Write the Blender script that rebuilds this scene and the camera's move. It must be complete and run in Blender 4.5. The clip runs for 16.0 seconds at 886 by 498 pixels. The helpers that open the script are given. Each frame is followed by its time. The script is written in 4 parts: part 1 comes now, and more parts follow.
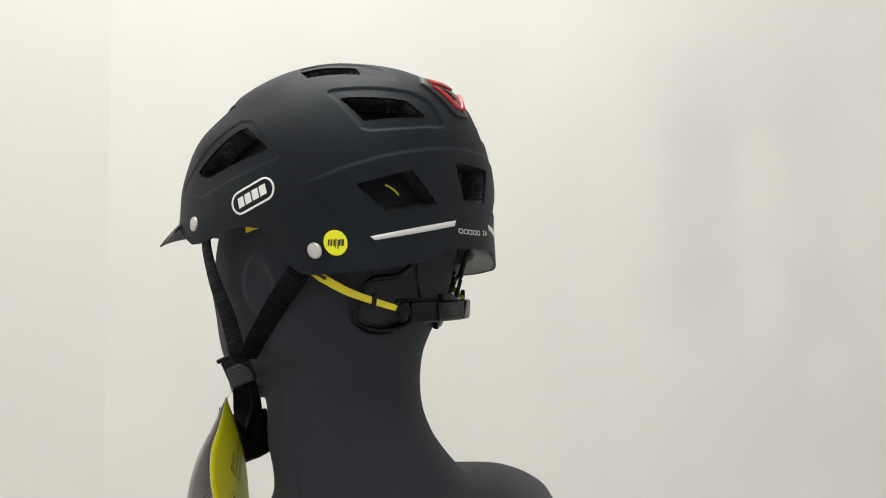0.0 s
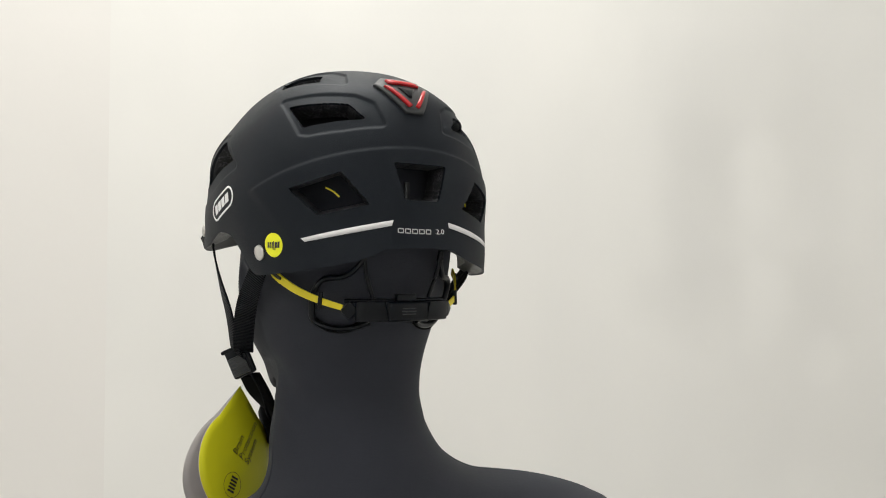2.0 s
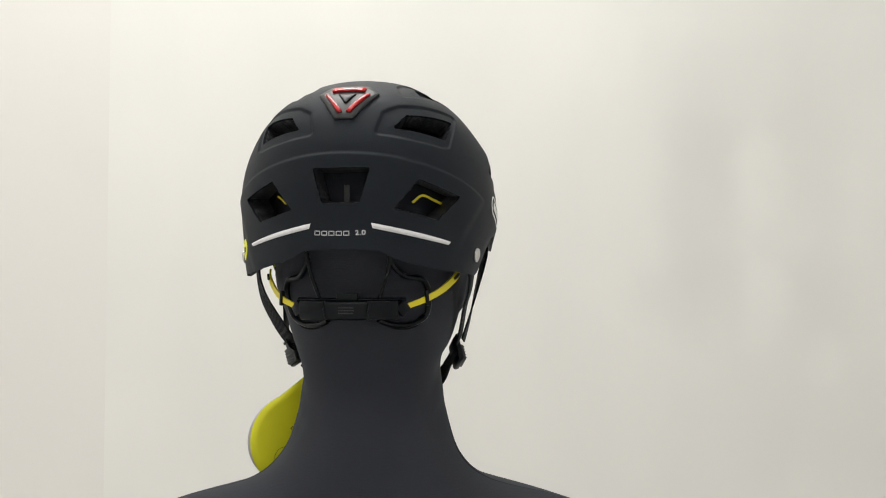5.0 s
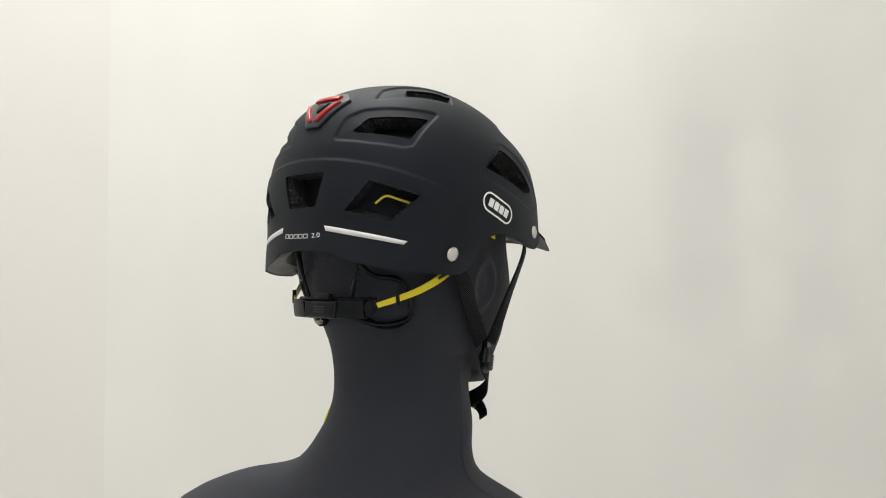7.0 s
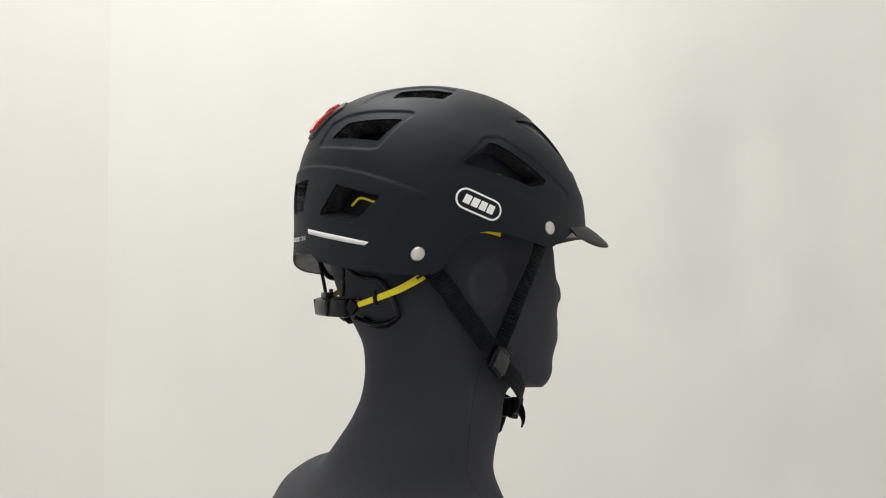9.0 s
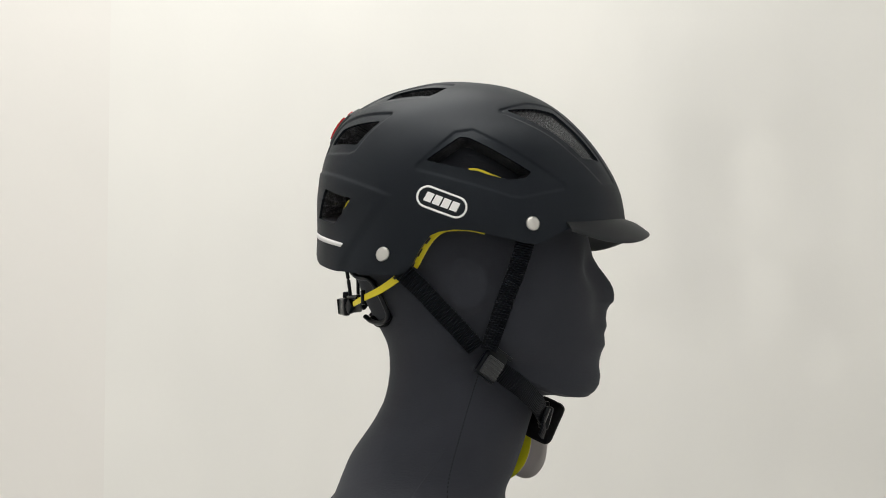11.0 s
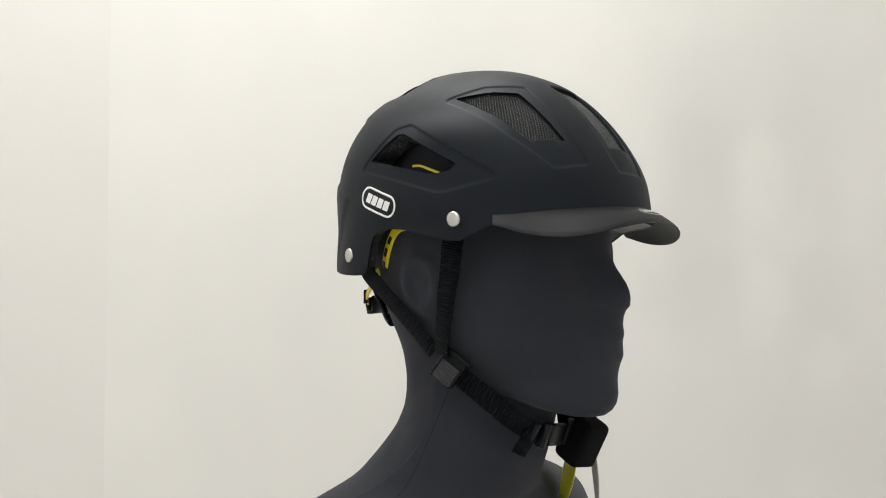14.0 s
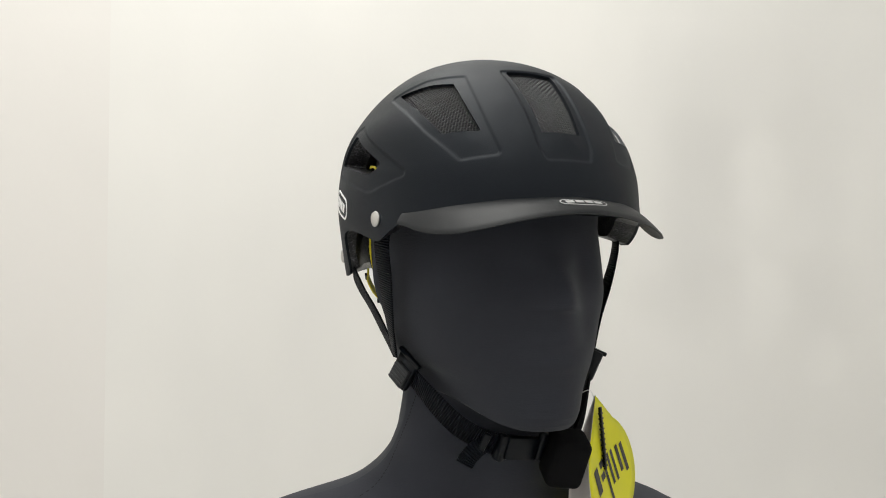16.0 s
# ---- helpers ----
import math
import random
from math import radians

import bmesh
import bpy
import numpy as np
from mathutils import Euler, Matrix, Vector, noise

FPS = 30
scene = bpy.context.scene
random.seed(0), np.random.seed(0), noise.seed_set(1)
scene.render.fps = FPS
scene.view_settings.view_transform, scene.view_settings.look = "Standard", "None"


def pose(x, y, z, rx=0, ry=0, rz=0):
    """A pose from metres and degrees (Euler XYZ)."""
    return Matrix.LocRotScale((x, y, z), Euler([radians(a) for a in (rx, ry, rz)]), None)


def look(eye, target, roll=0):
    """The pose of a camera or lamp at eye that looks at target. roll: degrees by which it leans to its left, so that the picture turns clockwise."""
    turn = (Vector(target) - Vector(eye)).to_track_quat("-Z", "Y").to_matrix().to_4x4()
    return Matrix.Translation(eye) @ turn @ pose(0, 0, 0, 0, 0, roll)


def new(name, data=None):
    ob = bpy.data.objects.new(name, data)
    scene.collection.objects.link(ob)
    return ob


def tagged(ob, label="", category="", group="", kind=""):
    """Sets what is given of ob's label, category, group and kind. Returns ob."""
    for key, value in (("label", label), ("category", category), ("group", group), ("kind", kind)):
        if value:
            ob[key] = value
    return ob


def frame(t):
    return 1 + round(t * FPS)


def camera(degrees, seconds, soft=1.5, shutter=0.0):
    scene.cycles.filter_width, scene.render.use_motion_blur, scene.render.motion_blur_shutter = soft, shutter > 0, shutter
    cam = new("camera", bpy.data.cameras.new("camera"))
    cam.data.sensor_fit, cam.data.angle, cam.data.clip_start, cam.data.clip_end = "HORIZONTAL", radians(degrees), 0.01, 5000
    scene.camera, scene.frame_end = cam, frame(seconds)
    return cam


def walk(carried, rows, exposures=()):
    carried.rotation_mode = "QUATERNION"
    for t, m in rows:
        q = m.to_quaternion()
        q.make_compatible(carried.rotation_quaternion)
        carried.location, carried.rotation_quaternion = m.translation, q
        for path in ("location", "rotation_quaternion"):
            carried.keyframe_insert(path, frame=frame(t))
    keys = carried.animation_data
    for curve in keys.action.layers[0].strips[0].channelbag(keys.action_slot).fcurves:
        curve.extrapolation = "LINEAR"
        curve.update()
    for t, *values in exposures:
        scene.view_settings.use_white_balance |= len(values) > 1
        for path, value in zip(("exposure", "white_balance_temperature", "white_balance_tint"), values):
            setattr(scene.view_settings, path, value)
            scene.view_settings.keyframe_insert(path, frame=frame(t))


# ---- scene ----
# One still camera; a dressed display bust turns on its own axis in front of a white wall.
Z0 = 0.56            # height of the helmet's own origin above the support
AX = -0.0437         # sideways offset of the bust from the turning axis
cam = camera(60.7, 16.0, 1.0)
EYE = (0.0266, -0.66, Z0 - 0.0801)
AIM = (0.0266, -0.66 + math.cos(radians(2.361)), Z0 - 0.0801 + math.sin(radians(2.361)))
walk(cam, [(0.0, look(EYE, AIM, -0.19)), (16.0, look(EYE, AIM, -0.19))])

TURN = [(0.0, 56.41), (0.5, 52.0), (1.0, 46.58), (1.5, 39.91), (2.0, 32.55), (2.5, 25.87), (3.0, 18.82), (3.5, 14.09), (4.0, 7.84),
        (6.5, -27.59), (7.0, -35.88), (7.5, -43.35), (8.0, -51.71), (8.5, -58.99), (9.0, -64.4), (11.5, -98.01), (12.0, -103.8),
        (12.5, -110.86), (13.0, -117.87), (13.5, -124.71), (14.0, -129.75), (14.5, -135.79), (15.0, -142.72), (15.5, -150.2), (16.0, -157.15)]


def turned(deg):
    return pose(0, 0, 0, 0, 0, deg) @ pose(AX, 0, Z0)


# ---- light ----
world = bpy.data.worlds.new("world")
scene.world = world
world.use_nodes = True
world.node_tree.nodes["Background"].inputs[0].default_value = (1, 0.97, 0.92, 1)
world.node_tree.nodes["Background"].inputs[1].default_value = 0.2


def area(name, eye, target, sx, sy, watts, colour):
    d = bpy.data.lights.new(name, "AREA")
    d.shape, d.size, d.size_y, d.energy, d.color = "RECTANGLE", sx, sy, watts, colour
    ob = new(name, d)
    ob.matrix_basis = look(eye, target)
    return ob


area("ceiling_lamp", (-0.32, 0.26, 2.36), (-0.32, 0.26, 0), 1.1, 0.7, 38, (1, 0.99, 0.945))
area("ceiling_lamp", (-0.15, -1.3, 2.36), (-0.15, -1.3, 0), 1.4, 0.7, 16.5, (1, 0.99, 0.955))


# ---- materials ----
def mat(name, colour, rough=0.5, metal=0.0, spec=0.5, bump=0.0, scale=400.0, vary=0.0, vscale=20.0, coat=0.0):
    """Principled surface with fine relief (bump, scale) and broad unevenness of colour (vary, vscale)."""
    m = bpy.data.materials.new(name)
    m.use_nodes = True
    t = m.node_tree
    b = t.nodes["Principled BSDF"]
    b.inputs["Base Color"].default_value = (*colour, 1)
    b.inputs["Roughness"].default_value = rough
    b.inputs["Metallic"].default_value = metal
    b.inputs["Specular IOR Level"].default_value = spec
    b.inputs["Coat Weight"].default_value = coat
    co = t.nodes.new("ShaderNodeTexCoord")
    if vary:
        n = t.nodes.new("ShaderNodeTexNoise")
        n.inputs["Scale"].default_value, n.inputs["Detail"].default_value = vscale, 5
        t.links.new(co.outputs["Object"], n.inputs["Vector"])
        r = t.nodes.new("ShaderNodeMapRange")
        r.inputs["From Min"].default_value, r.inputs["From Max"].default_value = 0.3, 0.7
        r.inputs["To Min"].default_value, r.inputs["To Max"].default_value = 1 - vary, 1 + vary
        t.links.new(n.outputs["Fac"], r.inputs["Value"])
        x = t.nodes.new("ShaderNodeVectorMath")
        x.operation = "SCALE"
        x.inputs[0].default_value = colour
        t.links.new(r.outputs["Result"], x.inputs["Scale"])
        t.links.new(x.outputs["Vector"], b.inputs["Base Color"])
        r2 = t.nodes.new("ShaderNodeMapRange")
        r2.inputs["To Min"].default_value, r2.inputs["To Max"].default_value = max(rough - 0.12, 0.02), min(rough + 0.12, 1)
        t.links.new(n.outputs["Fac"], r2.inputs["Value"])
        t.links.new(r2.outputs["Result"], b.inputs["Roughness"])
    if bump:
        n2 = t.nodes.new("ShaderNodeTexNoise")
        n2.inputs["Scale"].default_value, n2.inputs["Detail"].default_value = scale, 3
        t.links.new(co.outputs["Object"], n2.inputs["Vector"])
        bp = t.nodes.new("ShaderNodeBump")
        bp.inputs["Strength"].default_value, bp.inputs["Distance"].default_value = bump, 0.0006
        t.links.new(n2.outputs["Fac"], bp.inputs["Height"])
        t.links.new(bp.outputs["Normal"], b.inputs["Normal"])
    return m


def webbing():
    """Black ribbed webbing: fine ridges across the strap's length."""
    m = mat("black_webbing", (0.0010, 0.0020, 0.0045), 0.6, spec=0.12)
    t = m.node_tree
    uv = t.nodes.new("ShaderNodeUVMap")
    w = t.nodes.new("ShaderNodeTexWave")
    w.wave_type, w.bands_direction = "BANDS", "X"
    w.inputs["Scale"].default_value = 165
    w.inputs["Distortion"].default_value = 0.3
    t.links.new(uv.outputs["UV"], w.inputs["Vector"])
    bp = t.nodes.new("ShaderNodeBump")
    bp.inputs["Strength"].default_value, bp.inputs["Distance"].default_value = 0.9, 0.0012
    t.links.new(w.outputs["Fac"], bp.inputs["Height"])
    t.links.new(bp.outputs["Normal"], t.nodes["Principled BSDF"].inputs["Normal"])
    return m


def foam():
    """Black expanded foam: small bright specks on the bead edges."""
    m = mat("black_foam", (0.012, 0.012, 0.014), 0.42, spec=0.5, bump=0.8, scale=500)
    t = m.node_tree
    co = t.nodes.new("ShaderNodeTexCoord")
    v = t.nodes.new("ShaderNodeTexVoronoi")
    v.inputs["Scale"].default_value = 620
    t.links.new(co.outputs["Object"], v.inputs["Vector"])
    n = t.nodes.new("ShaderNodeTexNoise")
    n.inputs["Scale"].default_value = 130
    t.links.new(co.outputs["Object"], n.inputs["Vector"])
    k = t.nodes.new("ShaderNodeMath")
    k.operation = "MULTIPLY"
    t.links.new(v.outputs["Distance"], k.inputs[0])
    t.links.new(n.outputs["Fac"], k.inputs[1])
    r = t.nodes.new("ShaderNodeValToRGB")
    r.color_ramp.elements[0].position, r.color_ramp.elements[0].color = 0.24, (0.0065, 0.0068, 0.008, 1)
    r.color_ramp.elements[1].position, r.color_ramp.elements[1].color = 0.50, (0.085, 0.085, 0.093, 1)
    t.links.new(k.outputs["Value"], r.inputs["Fac"])
    t.links.new(r.outputs["Color"], t.nodes["Principled BSDF"].inputs["Base Color"])
    return m


def cloth():
    """Charcoal stretch cloth with a fine weave and a stitched side seam."""
    m = mat("charcoal_cloth", (0.0255, 0.0276, 0.0350), 0.9, spec=0.15, bump=0.42, scale=900, vary=0.12, vscale=14)
    t = m.node_tree
    b = t.nodes["Principled BSDF"]
    weave = t.nodes.new("ShaderNodeMapping")
    weave.inputs["Scale"].default_value = (0.22, 0.22, 1.5)
    fine = [n for n in t.nodes if n.bl_idname == "ShaderNodeTexNoise" and n.inputs["Scale"].default_value > 500][0]
    t.links.new(fine.inputs["Vector"].links[0].from_socket, weave.inputs["Vector"])
    t.links.new(weave.outputs["Vector"], fine.inputs["Vector"])
    b.inputs["Sheen Weight"].default_value = 0.06
    b.inputs["Sheen Roughness"].default_value = 0.5
    co = t.nodes.new("ShaderNodeTexCoord")

    def math_node(kind, x, y):
        k = t.nodes.new("ShaderNodeMath")
        k.operation = kind
        for i, v in enumerate((x, y)):
            if isinstance(v, (int, float)):
                k.inputs[i].default_value = v
            elif v is not None:
                t.links.new(v, k.inputs[i])
        return k.outputs[0]

    def along(v):
        d = t.nodes.new("ShaderNodeVectorMath")
        d.operation = "DOT_PRODUCT"
        d.inputs[1].default_value = v
        t.links.new(co.outputs["Object"], d.inputs[0])
        return d.outputs["Value"]

    line = math_node("LESS_THAN", math_node("ABSOLUTE", math_node("SUBTRACT", along((-0.2, 1, -0.37)), 0.104), None), 0.00055)
    line = math_node("MULTIPLY", line, math_node("LESS_THAN", along((0, 0, 1)), -0.15))
    line = math_node("MULTIPLY", line, math_node("GREATER_THAN", along((1, 0, 0)), 0))
    line = math_node("MULTIPLY", line, math_node("GREATER_THAN", math_node("SINE", math_node("MULTIPLY", along((0, 0, 1)), 2400), None), -0.2))
    mix = t.nodes.new("ShaderNodeMix")
    mix.data_type = "RGBA"
    old = b.inputs["Base Color"].links[0].from_socket
    t.links.new(line, mix.inputs["Factor"])
    t.links.new(old, mix.inputs["A"])
    mix.inputs["B"].default_value = (0.006, 0.006, 0.007, 1)
    t.links.new(mix.outputs["Result"], b.inputs["Base Color"])
    return m


def painted_wall():
    m = mat("wall_paint", (0.8, 0.79, 0.765), 0.55, spec=0.3, bump=0.15, scale=120)
    t = m.node_tree
    co = t.nodes.new("ShaderNodeTexCoord")
    mp = t.nodes.new("ShaderNodeMapping")
    mp.inputs["Scale"].default_value = (2.2, 1, 1.2)
    t.links.new(co.outputs["Object"], mp.inputs["Vector"])
    n = t.nodes.new("ShaderNodeTexNoise")
    n.inputs["Scale"].default_value, n.inputs["Detail"].default_value = 1.3, 2.5
    t.links.new(mp.outputs["Vector"], n.inputs["Vector"])
    r = t.nodes.new("ShaderNodeValToRGB")
    r.color_ramp.elements[0].position, r.color_ramp.elements[0].color = 0.3, (0.672, 0.665, 0.645, 1)
    r.color_ramp.elements[1].position, r.color_ramp.elements[1].color = 0.68, (0.73, 0.72, 0.695, 1)
    t.links.new(n.outputs["Fac"], r.inputs["Fac"])
    # soft shadow and reflections painted into the wall colour: middle (x, z), half size, and how much they darken or
    # lighten the paint
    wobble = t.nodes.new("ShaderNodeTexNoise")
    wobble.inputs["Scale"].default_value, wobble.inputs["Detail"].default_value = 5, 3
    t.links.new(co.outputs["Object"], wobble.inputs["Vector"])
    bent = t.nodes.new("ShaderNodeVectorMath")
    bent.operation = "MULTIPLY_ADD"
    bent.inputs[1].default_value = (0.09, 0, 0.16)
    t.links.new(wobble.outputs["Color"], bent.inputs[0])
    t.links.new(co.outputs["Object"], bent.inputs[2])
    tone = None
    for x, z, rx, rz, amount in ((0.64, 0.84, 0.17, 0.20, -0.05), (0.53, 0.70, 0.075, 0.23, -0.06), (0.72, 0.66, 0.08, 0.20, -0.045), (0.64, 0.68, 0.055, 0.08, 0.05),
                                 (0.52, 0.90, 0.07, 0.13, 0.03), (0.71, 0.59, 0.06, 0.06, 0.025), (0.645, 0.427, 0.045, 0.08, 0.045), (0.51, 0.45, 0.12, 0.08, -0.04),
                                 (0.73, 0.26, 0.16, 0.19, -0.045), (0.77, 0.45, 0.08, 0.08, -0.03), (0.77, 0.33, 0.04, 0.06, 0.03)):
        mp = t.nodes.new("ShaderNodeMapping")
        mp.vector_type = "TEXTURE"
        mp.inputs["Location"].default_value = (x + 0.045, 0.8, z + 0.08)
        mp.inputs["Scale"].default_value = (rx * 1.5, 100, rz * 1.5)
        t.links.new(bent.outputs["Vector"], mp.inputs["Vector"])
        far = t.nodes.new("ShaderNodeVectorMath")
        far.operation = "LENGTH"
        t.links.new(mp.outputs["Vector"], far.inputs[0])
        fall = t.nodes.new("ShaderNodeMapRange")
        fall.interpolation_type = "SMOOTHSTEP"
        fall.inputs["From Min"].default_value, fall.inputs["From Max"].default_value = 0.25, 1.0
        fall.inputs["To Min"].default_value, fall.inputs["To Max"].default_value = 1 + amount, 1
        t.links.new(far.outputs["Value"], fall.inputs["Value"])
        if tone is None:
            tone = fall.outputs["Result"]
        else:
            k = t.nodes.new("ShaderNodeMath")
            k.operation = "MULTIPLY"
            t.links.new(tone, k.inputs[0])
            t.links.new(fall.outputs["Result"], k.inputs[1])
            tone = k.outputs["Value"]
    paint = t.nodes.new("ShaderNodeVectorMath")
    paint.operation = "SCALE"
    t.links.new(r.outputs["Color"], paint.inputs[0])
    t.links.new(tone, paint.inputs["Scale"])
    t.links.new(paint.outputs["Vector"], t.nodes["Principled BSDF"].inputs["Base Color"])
    return m


M_WALL = painted_wall()
M_WALL3 = mat("white_wall_paint", (0.84, 0.835, 0.825), 0.6, spec=0.3, bump=0.1, scale=120, vary=0.02, vscale=2)
M_FLOOR = mat("pale_grey_floor", (0.57, 0.565, 0.55), 0.6, spec=0.3, bump=0.1, scale=200, vary=0.05, vscale=6)
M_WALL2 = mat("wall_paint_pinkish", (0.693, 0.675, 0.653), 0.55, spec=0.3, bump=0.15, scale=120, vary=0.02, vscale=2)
M_SHELL = mat("matt_black_shell", (0.0044, 0.0059, 0.0088), 0.6, spec=0.22, bump=0.22, scale=1500, vary=0.1, vscale=18)
M_SHELL.node_tree.nodes["Principled BSDF"].inputs["Specular Tint"].default_value = (0.83, 0.91, 1, 1)
M_CLOTH = cloth()
M_FOAM = foam()
M_WEB = webbing()
M_PLASTIC = mat("black_plastic", (0.0012, 0.0022, 0.004), 0.3, spec=0.17, bump=0.1, scale=700)
M_GREYPLASTIC = mat("dark_grey_plastic", (0.026, 0.028, 0.03), 0.45, spec=0.35, bump=0.15, scale=700)
M_VISOR = mat("visor_plastic", (0.0062, 0.0075, 0.0092), 0.52, spec=0.22, bump=0.15, scale=1200)
M_YELLOW = mat("yellow_plastic", (0.72, 0.60, 0.015), 0.45, spec=0.4, vary=0.05)
M_STICKER = mat("yellow_sticker", (0.80, 0.80, 0.01), 0.4, spec=0.4)
M_CARD = mat("yellow_card", (0.62, 0.60, 0.012), 0.5, spec=0.3, vary=0.04, vscale=30)
M_CARDBACK = mat("grey_white_card", (0.55, 0.52, 0.51), 0.55, spec=0.3, vary=0.03, vscale=30)
M_INK = mat("black_ink", (0.012, 0.012, 0.012), 0.5)
M_GREYINK = mat("grey_ink", (0.20, 0.19, 0.19), 0.6)
M_WHITE = mat("white_print", (0.78, 0.78, 0.78), 0.45)
M_STRIP = mat("silver_reflective_tape", (0.66, 0.65, 0.66), 0.4, metal=0.25, bump=0.1, scale=2500)
M_BOLT = mat("brushed_steel", (0.5, 0.49, 0.47), 0.3, metal=1.0, bump=0.08, scale=1500)
M_WIRE = mat("black_wire_mesh", (0.105, 0.108, 0.112), 0.32, metal=0.6, spec=0.6)
M_PAD = mat("black_pad_cloth", (0.004, 0.004, 0.0045), 0.95, spec=0.1, bump=0.4, scale=900)
M_PALEPRINT = mat("grey_print", (0.42, 0.42, 0.42), 0.45)
M_RED = mat("red_lens", (0.42, 0.01, 0.014), 0.25, spec=0.45, coat=0.15)
M_CLEAR = mat("pale_string", (0.6, 0.6, 0.6), 0.3)


# ---- mesh helpers ----
def mesh_ob(name, verts, faces, material, parent=None, label="", smooth=True):
    me = bpy.data.meshes.new(name)
    me.from_pydata([tuple(map(float, v)) for v in verts], [], [tuple(map(int, f)) for f in faces])
    me.update()
    me.shade_smooth() if smooth else me.shade_flat()
    me.materials.append(material)
    ob = new(name, me)
    ob.parent = parent
    return tagged(ob, label)


def part(name, bm, material, parent, label="", smooth=True):
    bmesh.ops.recalc_face_normals(bm, faces=bm.faces)
    me = bpy.data.meshes.new(name)
    bm.to_mesh(me)
    bm.free()
    if smooth:
        me.shade_smooth()
        me.set_sharp_from_angle(angle=radians(42))
    me.materials.append(material)
    ob = new(name, me)
    ob.parent = parent
    return tagged(ob, label)


def block(size, m, bevel=0.002, bm=None, seg=2):
    """A bevelled block of that size at the pose m, in a new or given bmesh."""
    tmp = bmesh.new()
    bmesh.ops.create_cube(tmp, size=1, matrix=Matrix.Diagonal((*size, 1)))
    bmesh.ops.bevel(tmp, geom=tmp.edges[:], offset=bevel, segments=seg, affect="EDGES", profile=0.5)
    tmp.transform(m)
    if bm is None:
        return tmp
    me = bpy.data.meshes.new("tmp")
    tmp.to_mesh(me)
    tmp.free()
    bm.from_mesh(me)
    bpy.data.meshes.remove(me)
    return bm


def smooth_path(pts, n):
    """Points of a Catmull-Rom curve through pts."""
    p = np.array(pts, float)
    p = np.vstack([2 * p[0] - p[1], p, 2 * p[-1] - p[-2]])
    out = []
    for k in range(n):
        s = k / (n - 1) * (len(p) - 3)
        i = min(int(s), len(p) - 4)
        t = s - i
        a, b, c, d = p[i:i + 4]
        out.append(0.5 * (2 * b + (c - a) * t + (2 * a - 5 * b + 4 * c - d) * t * t + (3 * b - a - 3 * c + d) * t ** 3))
    return np.array(out)


def strap(name, pts, outs, width, thick, material, parent, label="", n=40):
    """A flat strap through pts; outs gives the way its face looks at each of them."""
    p, o = smooth_path(pts, n), smooth_path(outs, n)
    length = np.concatenate([[0], np.cumsum(np.linalg.norm(np.diff(p, axis=0), axis=1))])
    tan = np.gradient(p, axis=0)
    tan /= np.linalg.norm(tan, axis=1)[:, None]
    o = o - (o * tan).sum(1)[:, None] * tan
    o /= np.linalg.norm(o, axis=1)[:, None]
    side = np.cross(tan, o)
    w = np.broadcast_to(np.asarray(width, float), (2,))
    wid = np.linspace(w[0], w[1], n)
    rim = [(-0.5, 0.25), (-0.47, 0.5), (0.47, 0.5), (0.5, 0.25), (0.5, -0.25), (0.47, -0.5), (-0.47, -0.5), (-0.5, -0.25)]
    verts, faces, m = [], [], len(rim)
    for k in range(n):
        verts += [p[k] + side[k] * a * wid[k] + o[k] * b * thick for a, b in rim]
    for k in range(n - 1):
        for j in range(m):
            faces.append((k * m + j, k * m + (j + 1) % m, (k + 1) * m + (j + 1) % m, (k + 1) * m + j))
    faces += [tuple(range(m))[::-1], tuple(range((n - 1) * m, n * m))]
    ob = mesh_ob(name, verts, faces, material, parent, label)
    uv = ob.data.uv_layers.new(name="UVMap")
    for loop in ob.data.loops:
        uv.data[loop.index].uv = (length[loop.vertex_index // m], rim[loop.vertex_index % m][0] * 0.02)
    ob.data.set_sharp_from_angle(angle=radians(50))
    return ob


def tube(name, pts, radius, material, parent, label="", n=40, k=8, flat=1.0, closed=False, bm=None):
    """A round bar through pts."""
    p = smooth_path(pts, n)
    tan = np.gradient(p, axis=0)
    tan /= np.linalg.norm(tan, axis=1)[:, None]
    verts, faces = [], []
    up = np.array([0.0, 0.0, 1.0])
    for i in range(n):
        ref = up if abs(tan[i] @ up) < 0.95 else np.array([1.0, 0, 0])
        a = np.cross(tan[i], ref)
        a /= np.linalg.norm(a)
        b = np.cross(a, tan[i])
        verts += [p[i] + radius * (math.cos(2 * math.pi * j / k) * a * flat + math.sin(2 * math.pi * j / k) * b) for j in range(k)]
    for i in range(n - 1):
        for j in range(k):
            faces.append((i * k + j, i * k + (j + 1) % k, (i + 1) * k + (j + 1) % k, (i + 1) * k + j))
    faces += [tuple(range(k)), tuple(range((n - 1) * k, n * k))[::-1]]
    return mesh_ob(name, verts, faces, material, parent, label)


# ---- the room ----
def slab(name, lo, hi, material, label, category):
    bm = bmesh.new()
    m = Matrix.Translation([(a + b) / 2 for a, b in zip(lo, hi)]) @ Matrix.Diagonal((*[b - a for a, b in zip(lo, hi)], 1))
    bmesh.ops.create_cube(bm, size=1, matrix=m)
    return tagged(part(name, bm, material, None, label, False), category=category, kind="structure")


